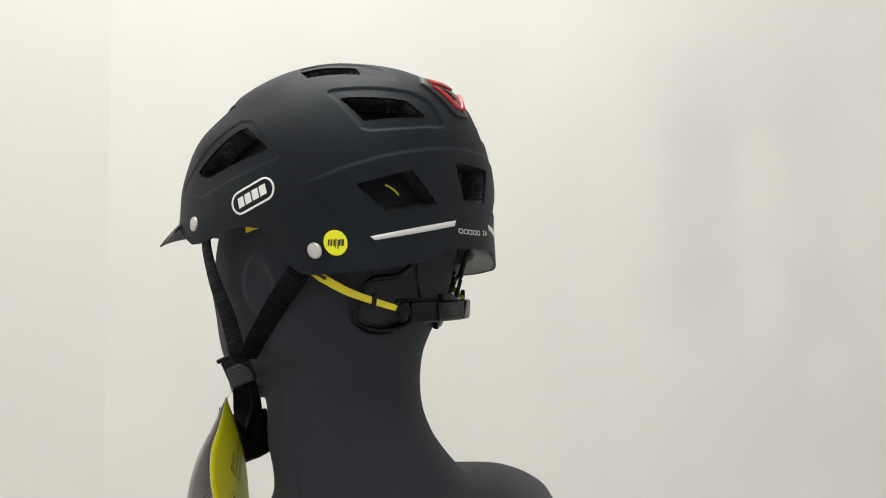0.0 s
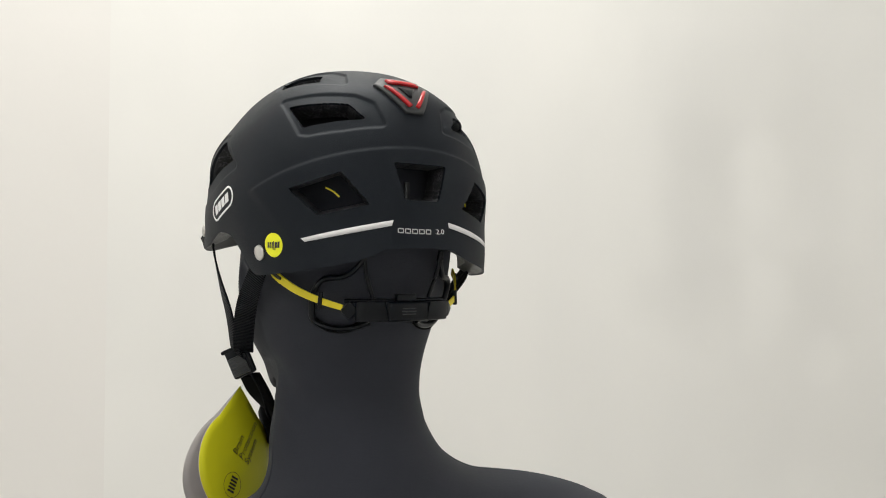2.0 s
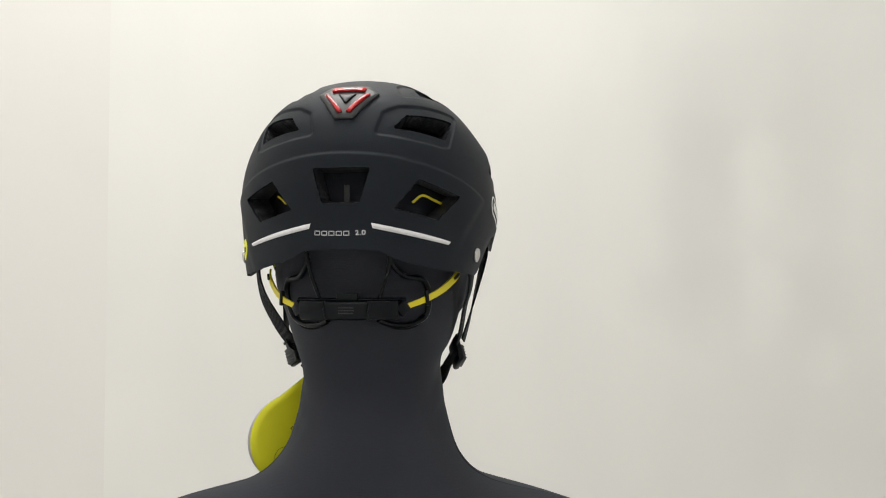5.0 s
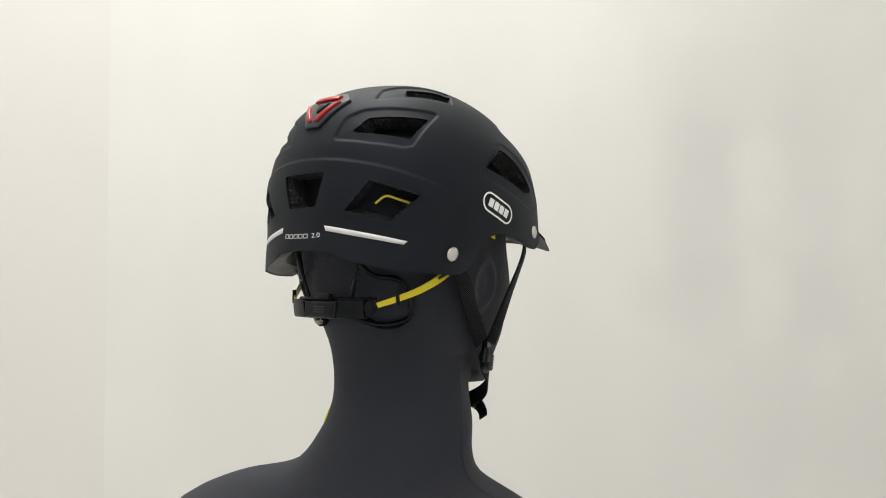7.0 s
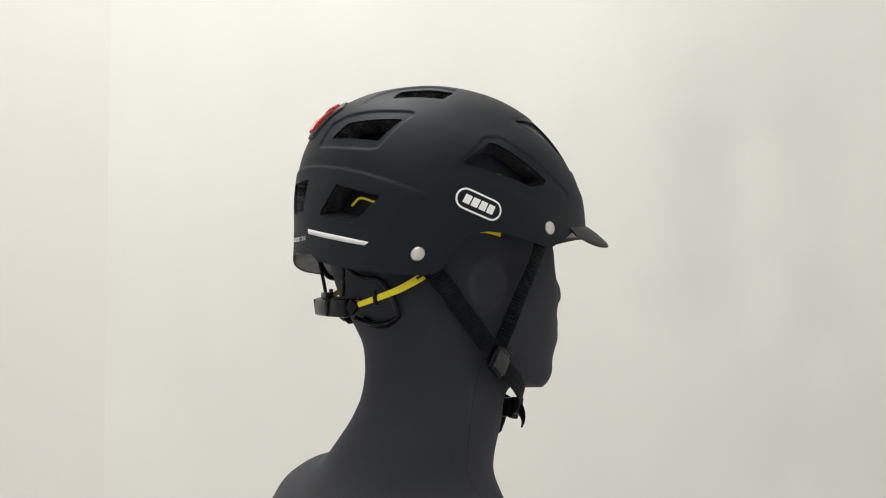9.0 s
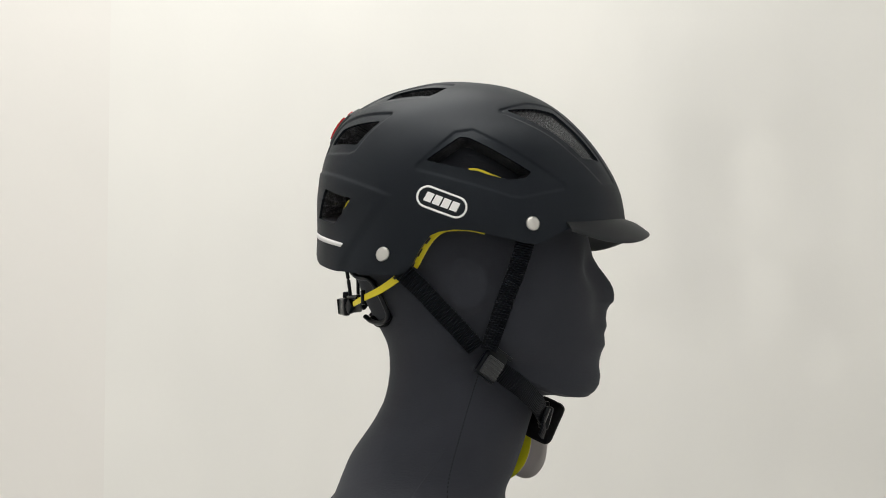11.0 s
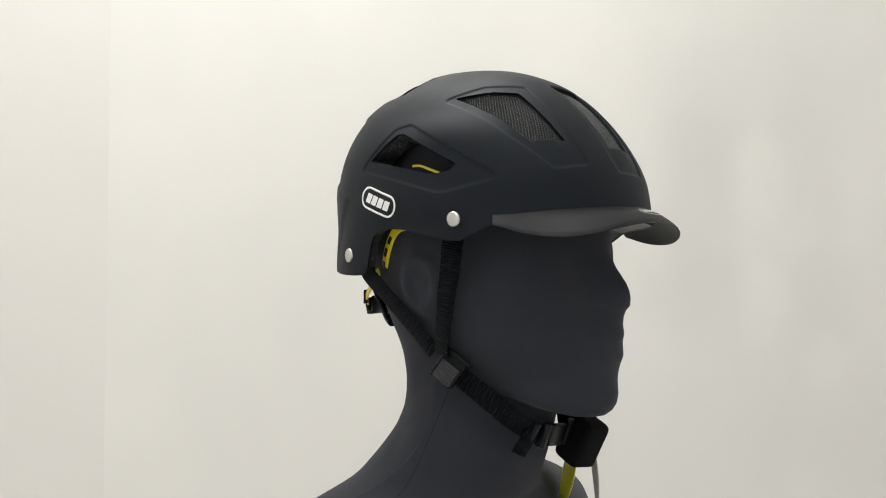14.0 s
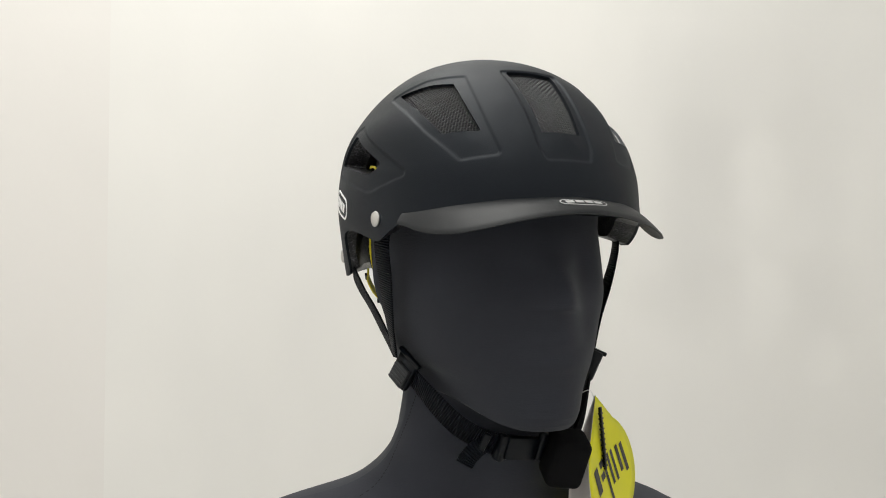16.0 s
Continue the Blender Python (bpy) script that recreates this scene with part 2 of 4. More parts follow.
WY = 0.8
slab("wall_back_left", (-1.7, WY + 0.0012, 0), (-0.622, WY + 0.1, 2.4), M_WALL2, "off-white painted panel of the back wall, soft shade painted at its right", "wall")
slab("wall_back", (-0.622, WY, 0), (1.7, WY + 0.1, 2.4), M_WALL, "off-white painted panel of the back wall, soft shade painted at its right", "wall")
slab("wall_front", (-1.7, -2.1, 0), (1.7, -2.0, 2.4), M_WALL3, "plain white painted wall", "wall")
slab("wall_left", (-1.8, -2.0, 0), (-1.7, WY, 2.4), M_WALL3, "plain white painted wall", "wall")
slab("wall_right", (1.7, -2.0, 0), (1.8, WY, 2.4), M_WALL3, "plain white painted wall", "wall")
slab("floor", (-1.8, -2.1, -0.1), (1.8, WY + 0.1, 0), M_FLOOR, "plain pale grey floor under the bust", "floor")
slab("ceiling", (-1.8, -2.1, 2.4), (1.8, WY + 0.1, 2.5), M_WALL3, "plain white ceiling", "ceiling")

# ---- helmet shape: radius about CENTRE as a cosine series of the azimuth, at eight elevations ----
CENTRE = np.array([0.0, 0.0532, 0.0])
ELEV = np.array([-32, -16, 0, 14, 28, 44, 62, 90.0])
SERIES = np.array([[148.44, 2.28, 24.34, -1.78, -5.62], [133.4, -1.58, 13.55, 0.41, -0.28], [126.48, -4.53, 11.8, 0.41, -0.83],
                   [122.37, -7.75, 8.53, -1.44, -0.11], [116.78, -9.75, 8.04, -1.45, -0.52], [110.63, -7.0, 4.55, -0.85, -0.2],
                   [104.7, -3.72, 1.01, 0.06, -0.19], [97.8, 0, 0, 0, 0]]) / 1000


def radius(phi, e):
    """phi: degrees from the front towards the wearer's right; e: degrees above the level."""
    e = np.clip(np.asarray(e, float), ELEV[0], ELEV[-1])
    phi = np.radians(np.asarray(phi, float))
    i = np.clip(np.searchsorted(ELEV, e, side="right") - 1, 0, len(ELEV) - 2)
    h = ELEV[i + 1] - ELEV[i]
    t = ((e - ELEV[i]) / h)[..., None]
    slope = np.zeros_like(SERIES)
    slope[1:-1] = (SERIES[2:] - SERIES[:-2]) / (ELEV[2:] - ELEV[:-2])[:, None]
    slope[0] = (SERIES[1] - SERIES[0]) / (ELEV[1] - ELEV[0])
    h = h[..., None]
    a = ((2 * t ** 3 - 3 * t ** 2 + 1) * SERIES[i] + (t ** 3 - 2 * t ** 2 + t) * h * slope[i]
         + (3 * t ** 2 - 2 * t ** 3) * SERIES[i + 1] + (t ** 3 - t ** 2) * h * slope[i + 1])
    return (a * np.cos(np.arange(5) * phi[..., None])).sum(-1)


def way(phi, e):
    p, q = np.radians(np.asarray(phi, float)), np.radians(np.asarray(e, float))
    return np.stack([np.cos(q) * np.sin(p), np.cos(q) * np.cos(p), np.sin(q)], -1)


def surf(phi, e, lift=0.0):
    return CENTRE + way(phi, e) * (radius(phi, e) + lift)[..., None]


def angles(points):
    d = np.asarray(points, float) - CENTRE
    n = np.linalg.norm(d, axis=-1)
    return np.degrees(np.arctan2(d[..., 0], d[..., 1])), np.degrees(np.arcsin(np.clip(d[..., 2] / n, -1, 1)))


def mirrored(poly):
    return [(-p, e) for p, e in poly][::-1]


REAR_SIDE = [(155.5, -0.4), (138, -5.6), (147.8, -13.7), (164.1, -10)]
REAR_MID = [(170.6, 2.6), (173.9, -8.4), (-173.9, -8.4), (-170.6, 2.6)]
REAR_TOP = [(158.5, 22.9), (132.5, 25.3), (141, 14.7), (164.3, 16.7)]
REAR_TOP_FIELD = [(168.2, 22.4), (161.3, 26.3), (148.1, 28.6), (126, 29.6), (139.7, 11.9), (142.8, 11.3), (155.9, 12.6), (170.9, 14)]
FLANK = [(111.3, 7.2), (97.5, 18), (93.5, 17.6), (65.3, 1.7), (67.3, -0.2), (75, -1.4)]
FLANK_FIELD = [(116.6, 4.4), (100.4, 21), (92.3, 22.6), (49, -3.8), (69.2, -8.1), (73.3, -7.9)]
BROW = [(73, 34.4), (53, 36.5), (40.1, 35), (26.5, 9.1), (39.6, 8.9)]
BROW_FIELD = [(81.4, 34.2), (59.9, 41.6), (35.7, 41.1), (24.5, 12.2), (19.8, -0.2), (31.7, -1.5), (46.6, 11.1)]
MIDDLE = [(14.5, 44), (6.9, 8.5), (-6.9, 8.5), (-14.5, 44)]
MIDDLE_FIELD = [(19, 47), (9.3, 3.5), (7.6, -0.9), (-7.6, -0.9), (-9.3, 3.5), (-19, 47)]
CROWN = [(146.5, 38.4), (146.5, 46), (120, 53.3), (105, 53), (116, 43.2)]
CROWN_FIELD = [(159, 31.5), (159, 41), (150, 51), (125, 60), (98, 57), (112, 41), (146, 35.5)]
VENTS = [REAR_SIDE, mirrored(REAR_SIDE), REAR_MID, REAR_TOP, mirrored(REAR_TOP), FLANK, mirrored(FLANK), BROW, mirrored(BROW), MIDDLE, CROWN, mirrored(CROWN)]
FIELDS = [(REAR_TOP_FIELD, 0.0014), (mirrored(REAR_TOP_FIELD), 0.0014), (FLANK_FIELD, 0.0009), (mirrored(FLANK_FIELD), 0.0009), (BROW_FIELD, 0.0009),
          (mirrored(BROW_FIELD), 0.0009), (MIDDLE_FIELD, 0.0014), (CROWN_FIELD, 0.0015), (mirrored(CROWN_FIELD), 0.0015)]
EDGE = [(0, -15), (30, -15.5), (45, -16.5), (52, -17.3), (59, -20.5), (65, -23.6), (70, -24), (81, -22.2), (91, -20.3), (98, -19.7), (104, -20.2), (107.5, -21.3), (110.5, -24),
        (113.5, -27.5), (117, -31.8), (119.5, -33.2), (122.5, -33.2), (128, -31.7), (137, -29.6), (148, -27.4), (160.5, -24.8), (165, -23.4), (168, -21.9), (180, -21.2)]


def flat_frame(poly):
    """The tangent frame of a polygon on the shell and its corners in it."""
    p = np.array(poly, float)
    c3 = surf(p[:, 0], p[:, 1])
    c = c3.mean(0)
    n = (c - CENTRE) / np.linalg.norm(c - CENTRE)
    u = np.cross([0, 0, 1.0], n)
    u /= np.linalg.norm(u)
    v = np.cross(n, u)
    return c, n, u, v, np.stack([(c3 - c) @ u, (c3 - c) @ v], 1)


def edge_distance(q, poly, soft=0.0):
    """Signed distance of the points q to a polygon, negative inside; soft rounds the corners."""
    if soft:
        mid = poly.mean(0)
        inner = np.abs(edge_distance(mid[None], poly)[0])
        poly = mid + (poly - mid) * (1 - soft / inner)
    d = np.full(len(q), 1e9)
    inside = np.zeros(len(q), bool)
    for a, b in zip(poly, np.roll(poly, -1, 0)):
        e, w = b - a, q - a
        t = np.clip((w @ e) / (e @ e), 0, 1)
        d = np.minimum(d, np.linalg.norm(w - t[:, None] * e, axis=1))
        cross = (a[1] > q[:, 1]) != (b[1] > q[:, 1])
        with np.errstate(divide="ignore", invalid="ignore"):
            x = a[0] + (q[:, 1] - a[1]) / (b[1] - a[1]) * e[0]
        inside ^= cross & (q[:, 0] < x)
    return np.where(inside, -d, d) - soft


def step(x):
    x = np.clip(x, 0, 1)
    return x * x * (3 - 2 * x)


def relief(phi, e):
    """How far the shell's face stands in or out: sunk fields round the vents, a proud band low at the back."""
    pts = surf(phi, e)
    out = np.zeros(len(phi))
    for poly, depth in FIELDS:
        c, n, u, v, corners = flat_frame(poly)
        w = pts - c
        near = (w @ n > -0.03) & (np.linalg.norm(w, axis=1) < 0.1)
        d = edge_distance(np.stack([w[near] @ u, w[near] @ v], 1), corners, 0.003)
        out[near] -= depth * step((0.0009 - d) / 0.0018) * (1 - 0.75 * step((-d - 0.003) / 0.02))
    a = np.abs(phi)
    top = (7.5 - 0.004 * (180 - a) ** 2 - e) * 0.0021
    low = ((a - 123) - (-6 - e)) * 0.0013
    out += 0.0013 * np.minimum(step((top + 0.001) / 0.002), step((low + 0.004) / 0.008)) * (a > 116)
    return out


def build_shell(parent):
    n, k = 760, 220
    phi = np.linspace(-180, 180, n, endpoint=False)
    edge = np.interp(np.abs(phi), *zip(*EDGE))
    s = np.linspace(0, 1, k + 1)
    e = 89.3 + (edge[None] - 89.3) * s[:, None]
    ph = np.broadcast_to(phi, e.shape)
    ph, e = ph.ravel().copy(), e.ravel().copy()
    hole = np.zeros(len(ph), int) - 1
    last = np.full(len(ph), 1.0)
    for idx, poly in enumerate(VENTS):
        c, nn, u, v, corners = flat_frame(poly)
        pts = surf(ph, e)
        w = pts - c
        near = np.where((w @ nn > -0.03) & (np.linalg.norm(w, axis=1) < 0.09))[0]
        q = np.stack([w[near] @ u, w[near] @ v], 1)
        d = edge_distance(q, corners, 0.0012)
        h = 1e-5
        gx = (edge_distance(q + [h, 0], corners, 0.0012) - d) / h
        gy = (edge_distance(q + [0, h], corners, 0.0012) - d) / h
        band = np.abs(d) < 0.00066
        moved = pts[near[band]] - d[band, None] * (gx[band, None] * u + gy[band, None] * v)
        ph[near[band]], e[near[band]] = angles(moved)
        d[band] = 0
        last[near] = np.minimum(last[near], d)
        hole[near[d < 1e-6]] = idx
    lift = relief(ph, e)
    outer = surf(ph, e, lift)
    quads = []
    for j in range(k):
        a = j * n + np.arange(n)
        b = j * n + (np.arange(n) + 1) % n
        quads.append(np.stack([a, a + n, b + n, b], 1))
    quads = np.concatenate(quads)
    gone = (last[quads] < 1e-6).all(1) & (last[quads].min(1) < -1e-5)
    full = (last[quads] < 1e-6).all(1)
    gone |= full & (last[quads].sum(1) <= 0)
    keep = quads[~gone]
    shell = mesh_ob("shell", outer, keep, M_SHELL, parent, "matt black outer shell with vents")
    # the foam liner: vent walls, rim and inner face
    deep = 0.019
    # the liner is chamfered under the side arches
    low = np.clip(1 - (e - np.interp(np.abs(ph), *zip(*EDGE))) / 9, 0, 1) * np.exp(-((np.abs(ph) - 114) / 11) ** 2)
    inner = surf(ph, e, -deep + 0.011 * low)
    used = {}
    for f in keep:
        for a, b in zip(f, np.roll(f, -1)):
            used[(a, b)] = True
    rims = [(a, b) for a, b in used if (b, a) not in used]
    lip = outer - way(ph, e) * 0.0022
    m = len(outer)
    cut = np.zeros(m, bool)
    cut[[a for r in rims for a in r]] = True
    ids = np.where(cut)[0]
    remap = {v: i for i, v in enumerate(ids)}
    walls_v = np.concatenate([outer[ids], lip[ids], inner[ids]])
    w = len(ids)
    lipf = [(remap[b], remap[a], w + remap[a], w + remap[b]) for a, b in rims]
    mesh_ob("shell_lip", walls_v, lipf, M_SHELL, parent)
    wallf = [(w + remap[b], w + remap[a], 2 * w + remap[a], 2 * w + remap[b]) for a, b in rims]
    mesh_ob("vent_lining", walls_v, wallf, M_FOAM, parent, "speckled black foam lining of the vents")
    mesh_ob("liner", inner, keep[:, ::-1], M_FOAM, parent, "black foam inner liner")
    # crown cap
    top = [tuple(v) for v in outer[:n]] + [tuple(surf(np.array([0.0]), np.array([90.0]))[0])]
    mesh_ob("crown_cap", top, [(i, (i + 1) % n, n) for i in range(n)], M_SHELL, parent)
    return shell


def patch(name, shape, centre, turn, lift, material, parent, label="", dome=0.0, rings=5, sharp=True):
    """A thin plate that follows the shell. shape: outline in metres round its middle (x along the shell to the wearer's
    front when seen on the right side, y up); centre: azimuth and elevation; turn: degrees; dome: extra height in the middle."""
    c = surf(np.array([centre[0]]), np.array([centre[1]]))[0]
    n = (c - CENTRE) / np.linalg.norm(c - CENTRE)
    u = np.cross([0, 0, 1.0], n)
    u /= np.linalg.norm(u)
    v = np.cross(n, u)
    ct, st = math.cos(radians(turn)), math.sin(radians(turn))
    out = []
    s = np.array(shape, float)
    for a, b in zip(s, np.roll(s, -1, 0)):
        m = max(1, int(np.linalg.norm(b - a) / 0.0016))
        out += [a + (b - a) * i / m for i in range(m)]
    out = np.array(out)
    m = len(out)
    mid = out.mean(0)
    verts, faces = [], []
    levels = [(r / rings, lift + dome * (1 - (r / rings) ** 2)) for r in range(1, rings)] + [(0.985, lift), (1.0, lift * 0.6), (1.0, -0.0012)]

    if rings == 2:
        levels = [(0.5, lift), (1.0, lift)]

    def put(q, h):
        x, y = ct * q[:, 0] - st * q[:, 1], st * q[:, 0] + ct * q[:, 1]
        ph, e = angles(c + x[:, None] * u + y[:, None] * v)
        return surf(ph, e, relief(ph, e) + h)

    verts.append(put(mid[None], np.array([lift + dome])))
    for f, h in levels:
        verts.append(put(mid + (out - mid) * f, np.full(m, h)))
    verts = np.concatenate(verts)
    faces += [(0, 1 + i, 1 + (i + 1) % m) for i in range(m)]
    for r in range(len(levels) - 1):
        a = 1 + r * m
        faces += [(a + i, a + m + i, a + m + (i + 1) % m, a + (i + 1) % m) for i in range(m)]
    ob = mesh_ob(name, verts, faces, material, parent, label)
    bm = bmesh.new()
    bm.from_mesh(ob.data)
    bmesh.ops.recalc_face_normals(bm, faces=bm.faces)
    bm.to_mesh(ob.data)
    bm.free()
    return ob


def ring_patch(name, shape, width, centre, turn, lift, material, parent, label=""):
    """An outline of that width that follows the shell."""
    s = []
    for a, b in zip(np.array(shape, float), np.roll(np.array(shape, float), -1, 0)):
        m = max(1, int(np.linalg.norm(b - a) / 0.0012))
        s += [a + (b - a) * i / m for i in range(m)]
    s = np.array(s)
    t = np.roll(s, -1, 0) - np.roll(s, 1, 0)
    t /= np.linalg.norm(t, axis=1)[:, None]
    nrm = np.stack([t[:, 1], -t[:, 0]], 1)
    c = surf(np.array([centre[0]]), np.array([centre[1]]))[0]
    n = (c - CENTRE) / np.linalg.norm(c - CENTRE)
    u = np.cross([0, 0, 1.0], n)
    u /= np.linalg.norm(u)
    v = np.cross(n, u)
    ct, st = math.cos(radians(turn)), math.sin(radians(turn))
    verts = []
    for off, h in ((0.5, -0.001), (0.5, lift), (-0.5, lift), (-0.5, -0.001)):
        q = s + nrm * off * width
        x, y = ct * q[:, 0] - st * q[:, 1], st * q[:, 0] + ct * q[:, 1]
        ph, e = angles(c + x[:, None] * u + y[:, None] * v)
        verts.append(surf(ph, e, relief(ph, e) + h))
    m = len(s)
    faces = [(r * m + i, (r + 1) * m + i, (r + 1) * m + (i + 1) % m, r * m + (i + 1) % m) for r in range(3) for i in range(m)]
    return mesh_ob(name, np.concatenate(verts), faces, material, parent, label)


def capsule(length, height, n=14):
    r, h = height / 2, length / 2 - height / 2
    return [(h + r * math.cos(a), r * math.sin(a)) for a in np.linspace(-math.pi / 2, math.pi / 2, n)] + \
           [(-h + r * math.cos(a), r * math.sin(a)) for a in np.linspace(math.pi / 2, 1.5 * math.pi, n)]


def rect(x, y, w, h, lean=0.0):
    return [(x - w / 2 - lean * h / 2, y - h / 2), (x + w / 2 - lean * h / 2, y - h / 2), (x + w / 2 + lean * h / 2, y + h / 2), (x - w / 2 + lean * h / 2, y + h / 2)]


def disc(r, n=32):
    return [(r * math.cos(2 * math.pi * i / n), r * math.sin(2 * math.pi * i / n)) for i in range(n)]


def shell_patch(name, corners, lift, material, parent, label="", dome=0.0):
    """A patch given by its corners on the shell."""
    p = np.array(corners, float)
    c3 = surf(p[:, 0], p[:, 1])
    ph, e = angles(c3.mean(0)[None])
    n = way(ph, e)[0]
    u = np.cross([0, 0, 1.0], n)
    u /= np.linalg.norm(u)
    v = np.cross(n, u)
    c = surf(ph, e)[0]
    return patch(name, [((q - c) @ u, (q - c) @ v) for q in c3], (ph[0], e[0]), 0, lift, material, parent, label, dome)


helmet = tagged(new("bicycle_helmet"), "matt black urban bicycle helmet with short visor on a bust", "helmet")
build_shell(helmet)


# ---- visor ----
def build_visor():
    ang = np.linspace(-53.5, 53.5, 90)
    a = np.abs(ang)
    base_e = np.interp(a, [0, 20, 35, 45, 53.5], [-10.2, -11.2, -12.7, -13.8, -14.8])
    base = surf(ang, base_e, -0.002)
    ro = np.interp(a, *zip(*[(0, 0.1568), (10, 0.1578), (20, 0.157), (28, 0.154), (35, 0.148), (42, 0.139), (48, 0.132), (53.5, 0.128)]))
    zo = np.interp(a, *zip(*[(0, -0.0355), (10, -0.0377), (20, -0.0425), (28, -0.0475), (35, -0.0495), (42, -0.0475), (48, -0.0435), (53.5, -0.0385)]))
    ro, zo = [np.convolve(np.pad(x, 4, mode="edge"), np.ones(9) / 9, "valid") for x in (ro, zo)]
    tip = np.stack([ro * np.sin(np.radians(ang)), CENTRE[1] + ro * np.cos(np.radians(ang)), zo], 1)
    rows = []
    k = 10
    for i in range(k + 1):
        t = i / k
        mid = base + (tip - base) * t
        mid[:, 2] += 0.0018 * math.sin(math.pi * t) * (1 - (a / 60) ** 2)
        rows.append(mid)
    thick = 0.0024
    top = rows
    under = [r - np.array([0, 0, thick]) for r in rows]
    under[-1] = under[-1] + (base - tip) * 0.02
    edge = [tip + (tip - base) / np.linalg.norm(tip - base, axis=1)[:, None] * 0.0011 - np.array([0, 0, thick / 2])]
    grid = top + edge + under[::-1]
    m = len(ang)
    faces = []
    for r in range(len(grid) - 1):
        for i in range(m - 1):
            faces.append((r * m + i, r * m + i + 1, (r + 1) * m + i + 1, (r + 1) * m + i))
    for side in (0, m - 1):
        loop = [r * m + side for r in range(len(grid))]
        faces.append(tuple(loop if side else loop[::-1]))
    ob = mesh_ob("visor", np.concatenate(grid), faces, M_VISOR, helmet, "dark grey plastic visor")
    bm = bmesh.new()
    bm.from_mesh(ob.data)
    bmesh.ops.recalc_face_normals(bm, faces=bm.faces)
    bm.to_mesh(ob.data)
    bm.free()
    ob.data.set_sharp_from_angle(angle=radians(55))

    def on_top(x, t):
        """A point of the visor's upper face: x metres to the right, t of the way out."""
        d = np.interp(x, tip[:, 0] * t + base[:, 0] * (1 - t), np.arange(m))
        i = min(int(d), m - 2)
        row = base + (tip - base) * t
        row[:, 2] += 0.0018 * math.sin(math.pi * t) * (1 - (a / 60) ** 2)
        p = row[i] * (1 - d + i) + row[i + 1] * (d - i)
        return p + np.array([0, 0.0002, 0.0007])
    # small outlined badge and plain bars in the middle of the visor
    loop = [(x * 1.0, y) for x, y in capsule(0.036, 0.0095)]
    inner = [(x * 0.95, y * 0.78) for x, y in loop]
    v = [on_top(x, 0.60 - y / 0.034) for x, y in loop] + [on_top(x, 0.60 - y / 0.034) for x, y in inner]
    q = len(loop)
    mesh_ob("badge_outline", v, [(i, (i + 1) % q, q + (i + 1) % q, q + i) for i in range(q)], M_PALEPRINT, ob, "pale grey outlined badge")
    for j in range(4):
        x = -0.0108 + j * 0.0072
        v = [on_top(x + dx, 0.60 - dy / 0.034) for dx, dy in ((-0.003, -0.0022), (0.003, -0.0022), (0.003, 0.0022), (-0.003, 0.0022))]
        mesh_ob("badge_bar", v, [(0, 1, 2, 3)], M_PALEPRINT, ob)
    return ob


build_visor()


# ---- woven wire inserts in the front vents ----
def build_insert(poly, depth, pitch):
    c, n, u, v, corners = flat_frame(poly)
    lo, hi = corners.min(0) - 0.001, corners.max(0) + 0.001
    verts, faces = [], []
    r = 0.00040
    for axis in (0, 1):
        other = 1 - axis
        for row, x in enumerate(np.arange(lo[axis], hi[axis], pitch)):
            ys = np.arange(lo[other], hi[other], pitch / 4)
            q = np.zeros((len(ys), 2))
            q[:, axis], q[:, other] = x, ys
            inside = edge_distance(q, corners) < 0.002
            wave = 0.00055 * np.cos(math.pi * ((ys - lo[other]) / pitch + row + axis))
            ph, e = angles(c + q[:, :1] * u + q[:, 1:] * v)
            centre = surf(ph, e, -depth + wave)
            side = u if axis == 0 else v
            start = len(verts)
            for i in range(len(ys)):
                for dx, dz in ((-r, 0), (0, r), (r, 0), (0, -r)):
                    verts.append(centre[i] + side * dx + n * dz)
            for i in range(len(ys) - 1):
                if inside[i] and inside[i + 1]:
                    for j in range(4):
                        faces.append((start + i * 4 + j, start + i * 4 + (j + 1) % 4, start + i * 4 + 4 + (j + 1) % 4, start + i * 4 + 4 + j))
    ob = mesh_ob("mesh_insert", verts, faces, M_WIRE, helmet, "woven dark wire insect mesh")
    return ob


for poly in (BROW, mirrored(BROW), MIDDLE):
    build_insert(poly, 0.0048, 0.0021)

# ---- rear light ----
light = shell_patch("rear_light", [(167, 31.5), (171, 37), (-171, 37), (-167, 31.5), (-176.8, 19.4), (176.8, 19.4)], 0.0022, M_GREYPLASTIC, helmet, "dark grey triangular rear light")
shell_patch("lens", [(172.6, 34.1), (-172.6, 34.1), (-173.4, 31.9), (173.4, 31.9)], 0.0042, M_RED, light, "glossy red lens bar", 0.0006)
shell_patch("lens", [(170.9, 30.3), (172.7, 30.0), (179.3, 21.8), (177.9, 21.4)], 0.0042, M_RED, light, "glossy red lens bar", 0.0006)
shell_patch("lens", [(-172.7, 30.0), (-170.9, 30.3), (-177.9, 21.4), (-179.3, 21.8)], 0.0042, M_RED, light, "glossy red lens bar", 0.0006)
shell_patch("switch", [(176.5, 30.2), (-176.5, 30.2), (-179.6, 25.5), (179.6, 25.5)], 0.0032, M_PLASTIC, light, "", 0.0005)

